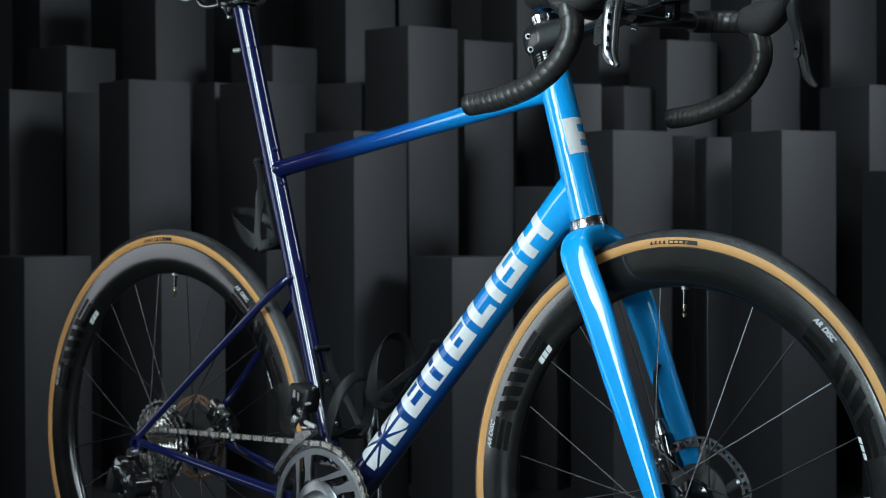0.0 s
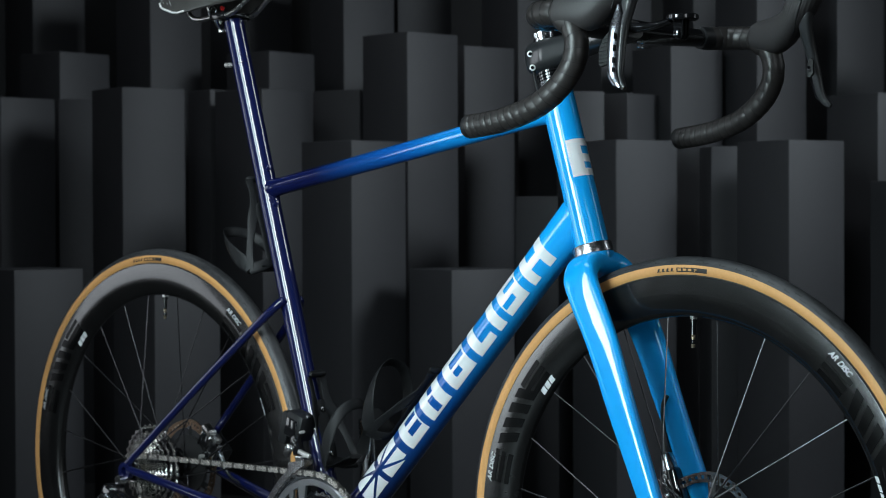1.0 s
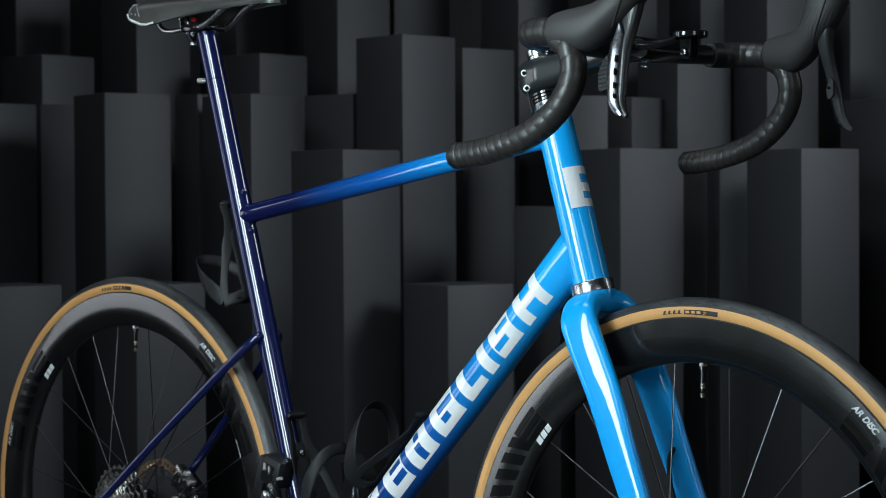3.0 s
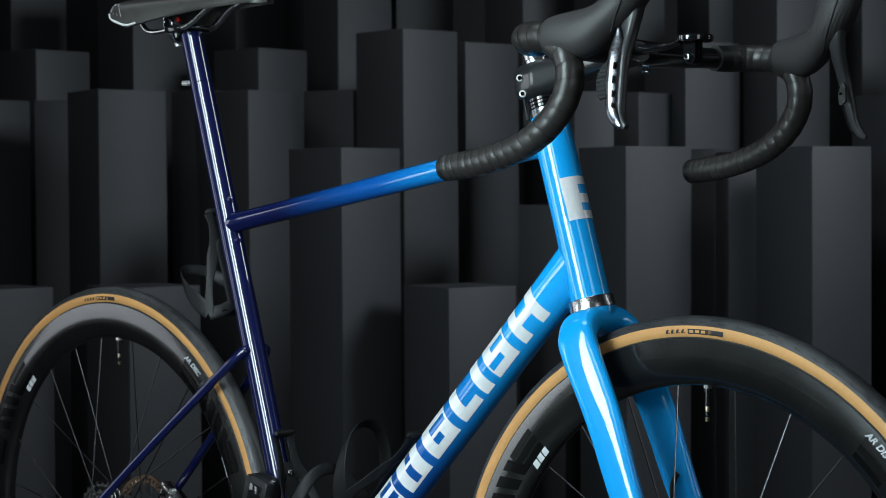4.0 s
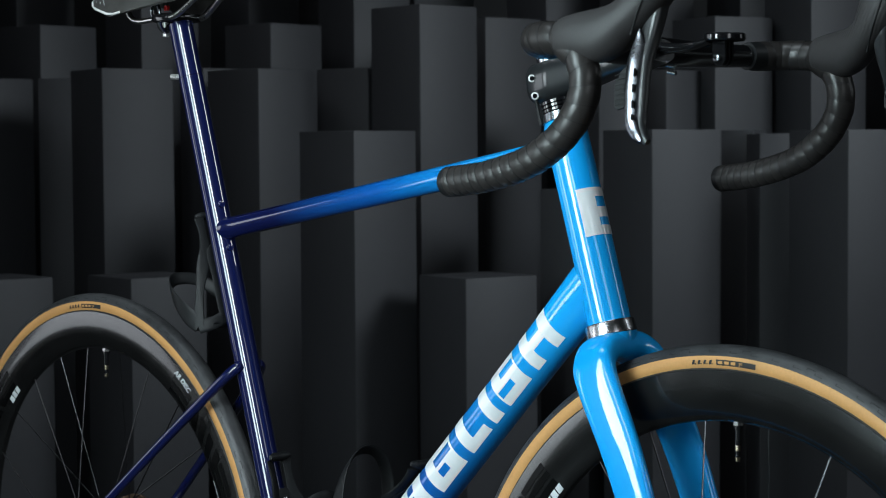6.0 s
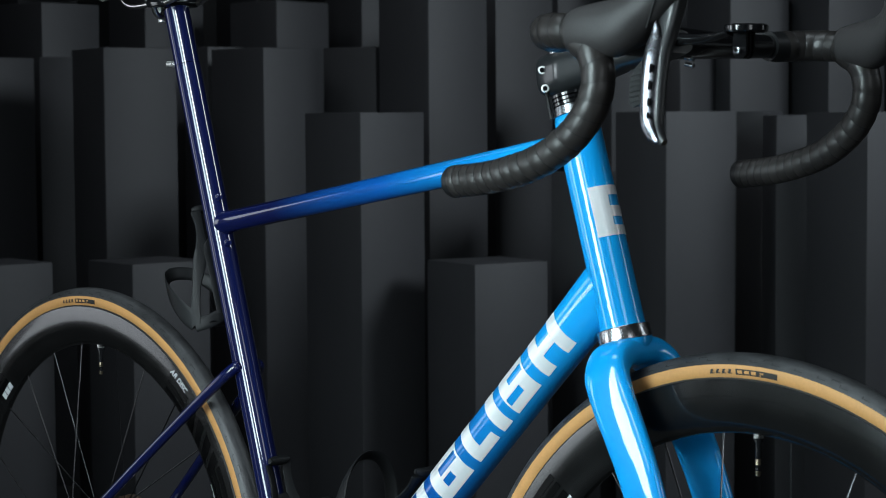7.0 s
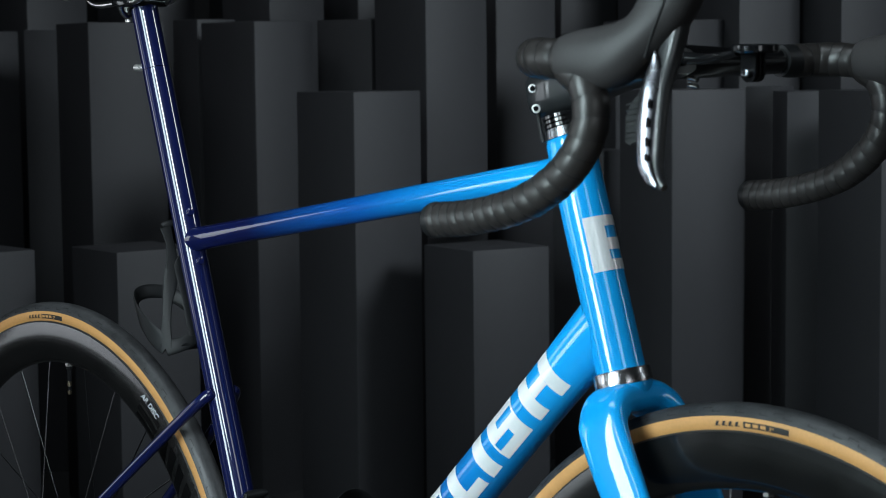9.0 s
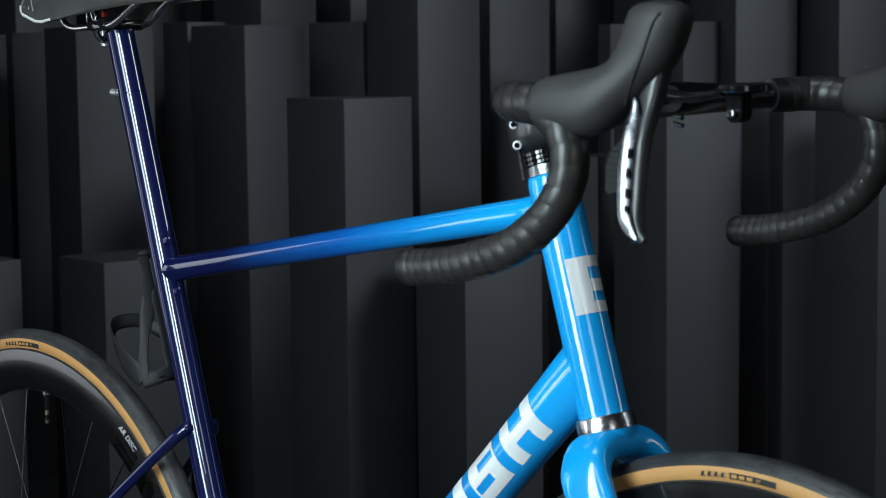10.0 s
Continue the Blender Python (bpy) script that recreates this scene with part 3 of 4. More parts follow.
def lettering(text, size, bold):
    """Points (x, y) and faces of a flat text."""
    curve = bpy.data.curves.new("lettering", "FONT")
    curve.body, curve.size, curve.offset = text, size, bold * size
    ob = new("lettering", curve)
    me = bpy.data.meshes.new_from_object(ob.evaluated_get(bpy.context.evaluated_depsgraph_get()))
    flat = [(v.co.x, v.co.y) for v in me.vertices], [tuple(q.vertices) for q in me.polygons]
    bpy.data.objects.remove(ob)
    bpy.data.curves.remove(curve)
    bpy.data.meshes.remove(me)
    return flat


DISC_TEXT, SIZE_TEXT = lettering("AR DISC", 0.0098, 0.022), lettering("29", 0.0044, 0.01)


def ring_text(flat, c, r0, start, surf, lift, slope=0.3):
    """A text laid along the flank, clockwise from the angle start."""
    s = Shape()
    for x, y in flat[0]:
        r, th = r0 + y, radians(start) - (x + slope * y) / r0
        s.v.append(c + Vector((r * math.cos(th), -(surf(r) + lift), r * math.sin(th))))
    s.f = list(flat[1])
    return s


def wheel_marks(rim, c, m, tyre_at, starts):
    for st in starts:
        # outlined strip, four glossy blocks and a short white strip, clockwise
        part("disc_lettering", ring_text(DISC_TEXT, c, 0.3062, st - 0.2, rim_y, 0.0007).moved(m), MARK_GREY, rim, "pale grey lettering")
        for a0, a1, lean in ((0.5, 8.6, 0.0), (9.8, 17.0, -2.6), (18.2, 24.8, -2.6), (26.0, 34.0, 0.0)):
            s = Shape()
            if lean:
                for k in range(2):
                    ring_patch(s, c, 0.2796, 0.3068, st - a0 - 4.2 * k + min(lean, 0), st - a0 - 4.2 * k - 2.7 + min(lean, 0), rim_y, slant=-lean)
            else:
                for r0, r1 in ((0.2796, 0.2862), (0.2900, 0.2966), (0.3002, 0.3068)):
                    ring_patch(s, c, r0, r1, st - a0, st - a1, rim_y)
            part("glossy_mark", s.moved(m), MARK, rim, "gloss black bar mark")
        for k in range(3):
            part("white_mark", ring_patch(Shape(), c, 0.2722, 0.2786, st - 28.0 - 2.0 * k, st - 29.7 - 2.0 * k, rim_y, slant=-0.6).moved(m), WHITE, rim, "white bar mark")
    x = tyre_at
    for k in range(4):
        s = ring_patch(Shape(), c, 0.3222, 0.3262, x + 6.4 - 1.15 * k, x + 5.9 - 1.15 * k, tyre_y, slant=-0.3)
        ring_patch(s, c, 0.3222, 0.3230, x + 5.9 - 1.15 * k, x + 5.45 - 1.15 * k, tyre_y)
        part("tyre_mark", s.moved(m), PRINT_AND_SHADE, rim, "dark printed bar mark")
    part("tyre_mark", ring_patch(Shape(), c, 0.3215, 0.3268, x + 1.4, x - 3.0, tyre_y).moved(m), PRINT_AND_SHADE, rim, "dark printed bar mark")
    for k in range(3):
        part("tyre_mark", ring_patch(Shape(), c, 0.3228, 0.3256, x + 1.0 - 1.3 * k, x + 0.1 - 1.3 * k, tyre_y, 0.0009).moved(m), TAN, rim)
    part("tyre_mark", ring_patch(Shape(), c, 0.3215, 0.3268, x - 3.0, x - 6.4, tyre_y).moved(m), PRINT_AND_SHADE, rim, "dark printed bar mark")
    part("size_lettering", ring_text(SIZE_TEXT, c, 0.3225, x - 3.1, tyre_y, 0.0010, 0.0).moved(m), TAN, rim)
    # short moulded sipes on the shoulder of the tread
    s = Shape()
    for k in range(90):
        a = 4.0 * k
        ring_patch(s, c, 0.3332, 0.3338, a, a + 1.5, tyre_y, 0.0003)
        ring_patch(s, c, 0.3338, 0.3352, a + 1.3, a + 1.5, tyre_y, 0.0003)
        if k % 3 == 0:
            ring_patch(s, c, 0.3362, 0.3368, a + 1.6, a + 3.2, tyre_y, 0.0003)
            ring_patch(s, c, 0.3350, 0.3368, a + 3.0, a + 3.2, tyre_y, 0.0003)
    part("tread_pattern", s.moved(m), PRINT_AND_SHADE, rim)


wheel_marks(rear_wheel, REAR, Matrix.Identity(4), 93.0, (167, 55, -70))
wheel_marks(front_wheel, FRONT, STEER, 90.4, (171.5, 50, -70))

# ---------------------------------------------------------------- headset top, stem
part("upper_headset", Shape().sweep([head(z) for z in (0.8900, 0.8905, 0.8985, 0.8990)], [0.0200, 0.0212, 0.0202, 0.0186], 40), GREY_ALLOY, bicycle, "polished silver upper headset cup")
for z in (0.8996, 0.9034, 0.9072):
    part("spacer", Shape().sweep([head(z - 0.0002), head(z + 0.0002), head(z + 0.0028), head(z + 0.0032)], [0.0175, 0.0200, 0.0200, 0.0175], 40), GLOSS_BLACK, bicycle)
stem_pts = spline([(0.7690, 0, 0.9255), (0.7800, 0, 0.9275), (0.8040, 0, 0.9315), (0.8350, 0, 0.9375), (0.8750, 0, 0.9450), (0.9150, 0, 0.9525), (0.9330, 0, 0.9560)], 5)
stem = part("stem", Shape().sweep(stem_pts, blend([(0.0150, 0.0080), (0.0205, 0.0152), (0.0218, 0.0215), (0.0185, 0.0195), (0.0135, 0.0185), (0.0145, 0.0230), (0.0110, 0.0215)], len(stem_pts)), 36, power=0.70).moved(STEER), STEM, bicycle, "matte black stem")
part("top_cap", Shape().sweep([head(z) for z in (0.9440, 0.9530, 0.9535, 0.9600, 0.9610, 0.9612)], [0.0125, 0.0125, 0.0138, 0.0138, 0.0125, 0.005], 40), CUP, stem, "polished silver top cap")
for x, z in ((0.7815, 0.9330), (0.7855, 0.9155)):
    d = Vector((0.62, -0.78, 0.02)).normalized()
    o = Vector((x + 0.0025, -0.0162, z))
    part("bolt", Shape().sweep([o, o + d * 0.0030, o + d * 0.0034, o + d * 0.0036], [0.0040, 0.0040, 0.0037, 0.0030], 20).moved(STEER), BOLT_AND_GLINT, stem, "silver bolt head")
    part("bolt_socket", Shape().sweep([o + d * 0.0030, o + d * 0.0039], 0.0023, 12).moved(STEER), GLOSS_BLACK, stem)
part("brake_hose", Shape().sweep(spline([(0.785, -0.012, 0.917), (0.790, -0.014, 0.902), (0.795, -0.015, 0.886)], 5), 0.0018, 10).moved(STEER), MATTE_BLACK, bicycle)
for z in (0.940, 0.946):
    part("bolt", Shape().sweep([(0.930, 0.016, z - 0.004), (0.939, 0.016, z - 0.006)], 0.0022, 12).moved(STEER), CHROME, stem, "silver clamp bolt")

# ---------------------------------------------------------------- handlebar
bar_mid = spline([(0.936, -0.185, 0.957), (0.926, -0.150, 0.956), (0.920, -0.080, 0.955), (0.919, 0.0, 0.955), (0.920, 0.080, 0.955), (0.926, 0.150, 0.956), (0.936, 0.185, 0.957)], 6)
handlebar = part("handlebar", Shape().sweep(bar_mid, blend([0.0112, 0.0112, 0.0125, 0.0155, 0.0125, 0.0112, 0.0112], len(bar_mid)), 24, up=(0, 0, 1)).moved(STEER), GLOSS_BLACK, bicycle, "gloss black drop handlebar")


def taped(points, radius, wide, tight, seg=28, side=1):
    """A wrapped tube: each turn of the tape overlaps the last with a slanted step. The turns go from wide to tight along it."""
    P = spline(points, 72)
    total = sum((q - p).length for p, q in zip(P, P[1:]))

    def turns(q):
        """Number of turns laid down after the distance q."""
        w = min(max(q / total, 0.0), 1.0)
        return (q / wide) if wide == tight else total / (tight - wide) * math.log(1 + w * (tight - wide) / wide)

    s, length, rings, frames = Shape(), 0.0, [], []
    for i, p in enumerate(P):
        a, b = P[max(i - 1, 0)], P[min(i + 1, len(P) - 1)]
        length += (p - P[i - 1]).length if i else 0
        d = (b - a).normalized()
        u = (Vector((0, 0, 1)) - d * d.z).normalized() if abs(d.z) < 0.8 else (Vector((-1, 0, 0)) + d * d.x).normalized()
        u = Vector((0, 1, 0)).cross(d) if abs(d.y) < 0.7 else u
        u = (u - d * u.dot(d)).normalized()
        w = d.cross(u)
        frames.append((length, p, u, w))
        ring = []
        for k in range(seg):
            th = 2 * math.pi * k / seg
            n = turns(length + side * 0.0022 * math.cos(th))
            ph = n % 1.0
            own = 0.7 + 0.5 * noise.noise((math.floor(n) * 3.7, side * 5.0, 0.3))
            h = 0.00075 * own * math.sin(math.pi * ph)
            h += 0.00010 * noise.noise((1.5 * math.cos(th), 1.5 * math.sin(th), 60 * length + 7 * side))
            ring.append(p + (u * math.cos(th) + w * math.sin(th)) * (radius - 0.0002 + h))
        rings.append(ring)
    s.ring_strip(rings)
    # the shadow gap at the edge of each turn, drawn as a thin dark line round the bar
    edge = Shape()

    def turn_at(q):
        for (la, pa, ua, wa), (lb, pb, ub, wb) in zip(frames, frames[1:]):
            if la <= q <= lb:
                f = (q - la) / max(lb - la, 1e-9)
                return pa.lerp(pb, f), ua.lerp(ub, f), wa.lerp(wb, f)
        return frames[-1][1:]

    at, n = 0.0, 1
    while at < total:
        at += 0.0004
        if turns(at) >= n:
            n += 1
            loop = []
            for k in range(20):
                th = 2 * math.pi * k / 20
                p, u, w = turn_at(min(max(at - side * 0.0022 * math.cos(th), 0.0), total))
                loop.append(p + (u * math.cos(th) + w * math.sin(th)) * (radius - 0.00005))
            edge.ring_strip(ring_loop(loop, 0.00028), True, True, False)
    return s, edge


def ring_loop(loop, r):
    """Small square rings along a closed loop of points."""
    n, c = len(loop), sum(loop, Vector()) / len(loop)
    out = []
    for i, p in enumerate(loop):
        d = (loop[(i + 1) % n] - loop[i - 1]).normalized()
        e = (p - c).normalized()
        g = d.cross(e)
        out.append([p + e * r + g * r, p - e * r + g * r, p - e * r - g * r, p + e * r - g * r])
    return out


def tape(points, radius, side, wide, tight):
    body, edge = taped(points, radius, wide, tight, side=side)
    ob = part("bar_tape", body.moved(STEER), TAPE, handlebar, "black wrapped bar tape")
    part("tape_seam_shade", edge.moved(STEER), PRINT_AND_SHADE, ob)


for s in (-1, 1):
    top = [(0.930, 0.166 * s, 0.956), (0.941, 0.186 * s, 0.9572), (0.962, 0.1955 * s, 0.9568), (0.988, 0.196 * s, 0.9540)]
    tape(top, 0.0148, s, 0.0120, 0.0120)
    drop = [(0.984, 0.196 * s, 0.9500), (1.0000, 0.197 * s, 0.9380), (1.0065, 0.198 * s, 0.9160), (1.0000, 0.200 * s, 0.8920), (0.9800, 0.202 * s, 0.8690), (0.9480, 0.204 * s, 0.8500), (0.9000, 0.206 * s, 0.8370), (0.8560, 0.207 * s, 0.8320)]
    tape(drop, 0.0138, s, 0.0165, 0.0078)
    part("end_plug", Shape().sweep([(0.857, 0.207 * s, 0.8321), (0.853, 0.207 * s, 0.8317), (0.8495, 0.207 * s, 0.8313), (0.848, 0.207 * s, 0.8312)], [0.0139, 0.0141, 0.0125, 0.008], 24).moved(STEER), MATTE_BLACK, handlebar)
    part("finishing_tape", Shape().sweep([(0.9265, 0.150 * s, 0.956), (0.9285, 0.160 * s, 0.956), (0.9310, 0.168 * s, 0.956)], [0.0140, 0.0148, 0.0146], 24, up=(0, 0, 1)).moved(STEER), MATTE_BLACK, handlebar)

# computer mount in front of the bar
mount = part("computer_mount", Shape().sweep(spline([(0.930, 0.004, 0.958), (0.955, 0.004, 0.957), (0.978, 0.002, 0.9595), (0.996, 0.0, 0.9620)], 5), blend([(0.006, 0.008), (0.0045, 0.0065), (0.0035, 0.0070), (0.0035, 0.011)], 16), 16, power=0.7).moved(STEER), GLOSS_BLACK, bicycle, "gloss black computer mount arm")
part("mount_disc", Shape().lathe([(0.002, -0.003), (0.0180, -0.003), (0.0195, -0.0015), (0.0195, 0.0025), (0.0180, 0.0040), (0.0140, 0.0040), (0.0130, 0.0015), (0.002, 0.0015)], (1.008, 0.0, 0.9640), axis="z", seg=48).moved(STEER), GLOSS_BLACK, mount)
for y in (-0.0055, 0.0, 0.0055):
    o = [(1.006 + 0.0072 * math.cos(radians(a)), 0.9450 + 0.0072 * math.sin(radians(a))) for a in range(180, 361, 20)] + [(1.0132, 0.9610), (0.9988, 0.9610)]
    part("mount_fin", Shape().plate(o, y - 0.0013, y + 0.0013).moved(STEER), GLOSS_BLACK, mount)
part("bolt", Shape().sweep([(1.006, -0.0118, 0.9450), (1.006, -0.0114, 0.9450), (1.006, -0.0066, 0.9450)], [0.0026, 0.0036, 0.0036], 16).moved(STEER), GREY_ALLOY, mount, "steel bolt head")
part("bolt_socket", Shape().sweep([(1.006, -0.0121, 0.9450), (1.006, -0.0112, 0.9450)], 0.0017, 6).moved(STEER), GLOSS_BLACK, mount)

# ---------------------------------------------------------------- brake levers
# each section of the hood: low point and high point (x, z), half width, distance from the middle
hood_sections = [
    ((0.9800, 0.9400), (0.9770, 0.9690), 0.0142, 0.1962), ((0.9840, 0.9385), (0.9810, 0.9735), 0.0162, 0.1956),
    ((0.9960, 0.9360), (0.9920, 0.9765), 0.0178, 0.1945), ((1.0180, 0.9335), (1.0110, 0.9795), 0.0195, 0.1910),
    ((1.0380, 0.9425), (1.0260, 0.9825), 0.0205, 0.1870), ((1.0520, 0.9550), (1.0360, 0.9880), 0.0202, 0.1830),
    ((1.0670, 0.9700), (1.0405, 0.9965), 0.0200, 0.1800), ((1.0790, 0.9825), (1.0440, 1.0070), 0.0196, 0.1785),
    ((1.0870, 0.9950), (1.0468, 1.0170), 0.0192, 0.1780), ((1.0920, 1.0070), (1.0512, 1.0230), 0.0184, 0.1780),
    ((1.0940, 1.0145), (1.0590, 1.0258), 0.0162, 0.1780), ((1.0930, 1.0205), (1.0715, 1.0268), 0.0112, 0.1780),
    ((1.0890, 1.0242), (1.0790, 1.0270), 0.0040, 0.1780),
]


def hood_point(sec, th, s, grow=0.0):
    (xa, za), (xb, zb), w, y = sec
    c, q = math.cos(th), math.sin(th)
    c, q = math.copysign(abs(c) ** 0.86, c), math.copysign(abs(q) ** 0.86, q)
    return Vector(((xa + xb) / 2 + (xb - xa) / 2 * q * (1 + grow), y * s + w * c * (1 + grow), (za + zb) / 2 + (zb - za) / 2 * q * (1 + grow)))


def between(secs, n):
    """Smooth sections between the given ones."""
    low = spline([(a[0], 0, a[1]) for a, b, w, y in secs], n)
    high = spline([(b[0], 0, b[1]) for a, b, w, y in secs], n)
    side = spline([(w, y, 0) for a, b, w, y in secs], n)
    return [((p.x, p.z), (q.x, q.z), r.x, r.y) for p, q, r in zip(low, high, side)]


fine = between(hood_sections, 4)
for s in (-1, 1):
    rings = [[hood_point(sec, 2 * math.pi * k / 36, s) for k in range(36)] for sec in fine]
    lever = part("brake_lever", Shape().ring_strip(rings).moved(STEER), HOOD, bicycle, "black rubber hood of the brake lever")
    for side in (-1, 1):
        seam = []
        for sec, f in zip(hood_sections[5:11], (-0.92, -0.62, -0.44, -0.36, -0.34, -0.36)):
            th = math.asin(abs(f) ** (1 / 0.86))
            seam.append(hood_point(sec, -th if side > 0 else math.pi + th, s))
        part("cover_seam", Shape().sweep(spline(seam, 5), 0.0011, 8).moved(STEER), PRINT_AND_SHADE, lever)
    bp = spline([(1.0690, 0.1760, 0.9860), (1.0665, 0.1770, 0.9740), (1.0650, 0.1825, 0.9540), (1.0655, 0.1910, 0.9340), (1.0675, 0.1970, 0.9140), (1.0695, 0.2015, 0.8940), (1.0715, 0.2050, 0.8800), (1.0770, 0.2080, 0.8700), (1.0830, 0.2095, 0.8655)], 6)
    bp = [Vector((p.x, p.y * s, p.z)) for p in bp]
    br = blend([(0.0080, 0.0080), (0.0086, 0.0080), (0.0076, 0.0070), (0.0066, 0.0060), (0.0058, 0.0052), (0.0054, 0.0050), (0.0050, 0.0046), (0.0046, 0.0042), (0.0024, 0.0026)], len(bp))
    blade = part("lever_blade", Shape().sweep(bp, br, 28, power=0.62).moved(STEER), BLADE, lever, "dark satin alloy brake blade")
    # polished outer face with dark bar marks
    fp = spline([(1.0590, 0.1905, 0.9610), (1.0605, 0.1915, 0.9480), (1.0610, 0.1965, 0.9330), (1.0625, 0.2015, 0.9140), (1.0645, 0.2055, 0.8940), (1.0670, 0.2085, 0.8800), (1.0740, 0.2110, 0.8700), (1.0790, 0.2120, 0.8665)], 6)
    fp = [Vector((p.x, p.y * s, p.z)) for p in fp]
    fr = blend([(0.0010, 0.0008), (0.0062, 0.0036), (0.0080, 0.0044), (0.0080, 0.0044), (0.0076, 0.0044), (0.0066, 0.0042), (0.0048, 0.0034), (0.0022, 0.0018)], len(fp))
    tilt = Vector((0.35, -1.0, 0)) if s < 0 else Vector((0.35, 1.0, 0))
    face = part("lever_face", Shape().sweep(fp, fr, 28, up=tilt, power=0.78).moved(STEER), SATIN, blade, "polished silver outer face")
    for i in (14, 18, 22, 26):
        a, b = fp[i], fp[i + 2]
        d = tilt.normalized() * 0.0045
        q = [a + d + Vector((0.0030, 0.0010 * s, 0)), a + d - Vector((0.0038, 0.0013 * s, 0)), b + d - Vector((0.0038, 0.0013 * s, 0)), b + d + Vector((0.0030, 0.0010 * s, 0))]
        part("dark_mark", Shape().ring_strip([[p - d * 0.1 for p in q], [p + d * 0.06 for p in q]]).moved(STEER), MARK, blade)
    po = [(1.0500, 0.9370), (1.0540, 0.9280), (1.0540, 0.9020), (1.0500, 0.8995), (1.0330, 0.8935), (1.0295, 0.8960), (1.0300, 0.9140), (1.0360, 0.9250)]
    move = -0.004
    po = [(x + move, z) for x, z in po]
    if s > 0:
        po = [(1.0730, 0.9240), (1.0760, 0.9200), (1.0760, 0.9040), (1.0720, 0.9000), (1.0680, 0.9010), (1.0670, 0.9100), (1.0690, 0.9190)]
    paddle = part("shift_paddle", Shape().plate(po, 0.1785 * s, 0.1825 * s, STEER), MATTE_BLACK, lever, "black ribbed shift paddle")
    if s < 0:
        for k in range(7):
            a, b = Vector((1.0310 + move, -0.1830, 0.8975 + 0.0042 * k)), Vector((1.0530 + move, -0.1830, 0.9020 + 0.0042 * k))
            part("rib", Shape().sweep([a, b], 0.0006, 6).moved(STEER), MATTE_BLACK, paddle)
    else:
        part("pivot_pin", Shape().sweep([(1.0710, 0.1770, 0.9120), (1.0710, 0.1790, 0.9120)], 0.0018, 12).moved(STEER), GLOSS_BLACK, paddle)

# ---------------------------------------------------------------- saddle
sections = [(0.068, 0.040, 1.066, 0.010), (0.076, 0.058, 1.0705, 0.021), (0.094, 0.069, 1.0725, 0.033), (0.124, 0.067, 1.072, 0.043), (0.155, 0.053, 1.071, 0.034), (0.190, 0.037, 1.0695, 0.024), (0.230, 0.026, 1.0685, 0.017), (0.280, 0.021, 1.0680, 0.014), (0.318, 0.018, 1.0670, 0.012), (0.334, 0.012, 1.064, 0.010), (0.339, 0.004, 1.061, 0.005)]


def saddle_point(x, u):
    """A point of the cover: x along it, u from -1 to 1 across."""
    for (a, wa, za, da), (c, wc, zc, dc) in zip(sections, sections[1:]):
        if a <= x <= c:
            t = (x - a) / (c - a)
            w, z, drop = wa + (wc - wa) * t, za + (zc - za) * t, da + (dc - da) * t
            return Vector((x, w * math.sin(u * math.pi / 2), z - drop * abs(u) ** 2.6 - 0.002 * (1 - abs(u)) + 0.0004))
    return Vector((x, 0, 1.07))


rings = []
for x, w, z, drop in sections:
    ring = []
    for k in range(15):
        u = -1 + 2 * k / 14
        ring.append(Vector((x, w * math.sin(u * math.pi / 2), z - drop * abs(u) ** 2.6 - 0.002 * (1 - abs(u)))))
    for k in range(13):
        u = 0.93 - 1.86 * k / 12
        ring.append(Vector((x, 0.94 * w * math.sin(u * math.pi / 2), z - 0.006 - drop * abs(u) ** 2.2)))
    rings.append(ring)
saddle = part("saddle", Shape().ring_strip(rings), LEATHER, bicycle, "worn black road saddle", sharp=60)
for s in (-1, 1):
    rail = spline([(0.095, 0.020 * s, 1.052), (0.102, 0.021 * s, 1.034), (0.122, 0.022 * s, 1.0255), (0.160, 0.022 * s, 1.0265), (0.200, 0.022 * s, 1.0290), (0.240, 0.018 * s, 1.0500), (0.280, 0.014 * s, 1.0580), (0.320, 0.012 * s, 1.0590)], 6)
    part("saddle_rail", Shape().sweep(rail, 0.0035, 14), STEEL, saddle, "polished dark silver rail")
    # thin pale strip stands in for light reflected by the glossy lower edge
    part("saddle_edge_glint", Shape().sweep([saddle_point(0.078 + 0.010 * k, 0.985 * s) for k in range(7)], 0.0016, 8), BOLT_AND_GLINT, saddle, "pale strip painted as the light on the saddle's edge")
    for k in range(4):
        a, c = saddle_point(0.078 + 0.006 * k, 0.62 * s), saddle_point(0.090 + 0.008 * k, 0.88 * s)
        part("grey_mark", Shape().sweep([a, (a + c) / 2 + Vector((0, 0.001 * s, 0.001)), c], 0.0008, 6), PALE_GREY, saddle)
part("rail_clamp", Shape().box((0.172, 0, 1.0275), (0.040, 0.052, 0.011), 0.004), GLOSS_BLACK, saddle)
yoke = Shape().sweep(spline([(0.159, -0.018, 1.027), (0.157, -0.014, 1.017), (0.157, -0.006, 1.012), (0.157, 0.0, 1.019), (0.157, 0.006, 1.012), (0.157, 0.014, 1.017), (0.159, 0.018, 1.027)], 6), 0.0034, 14, up=(1, 0, 0))
part("clamp_yoke", yoke, CHROME, saddle, "silver seat clamp yoke")
part("clamp_bolt", Shape().sweep([(0.150, 0, 1.006), (0.148, 0, 1.034)], 0.0045, 12), BOLT, saddle)
part("clamp_ring", Shape().sweep([Vector((0.150 + 0.0085 * math.cos(radians(a)), -0.016, 1.0365 + 0.0085 * math.sin(radians(a)))) for a in range(0, 360, 20)], 0.0018, 10, closed=True), GREY_ALLOY, saddle, "grey clamp ring")
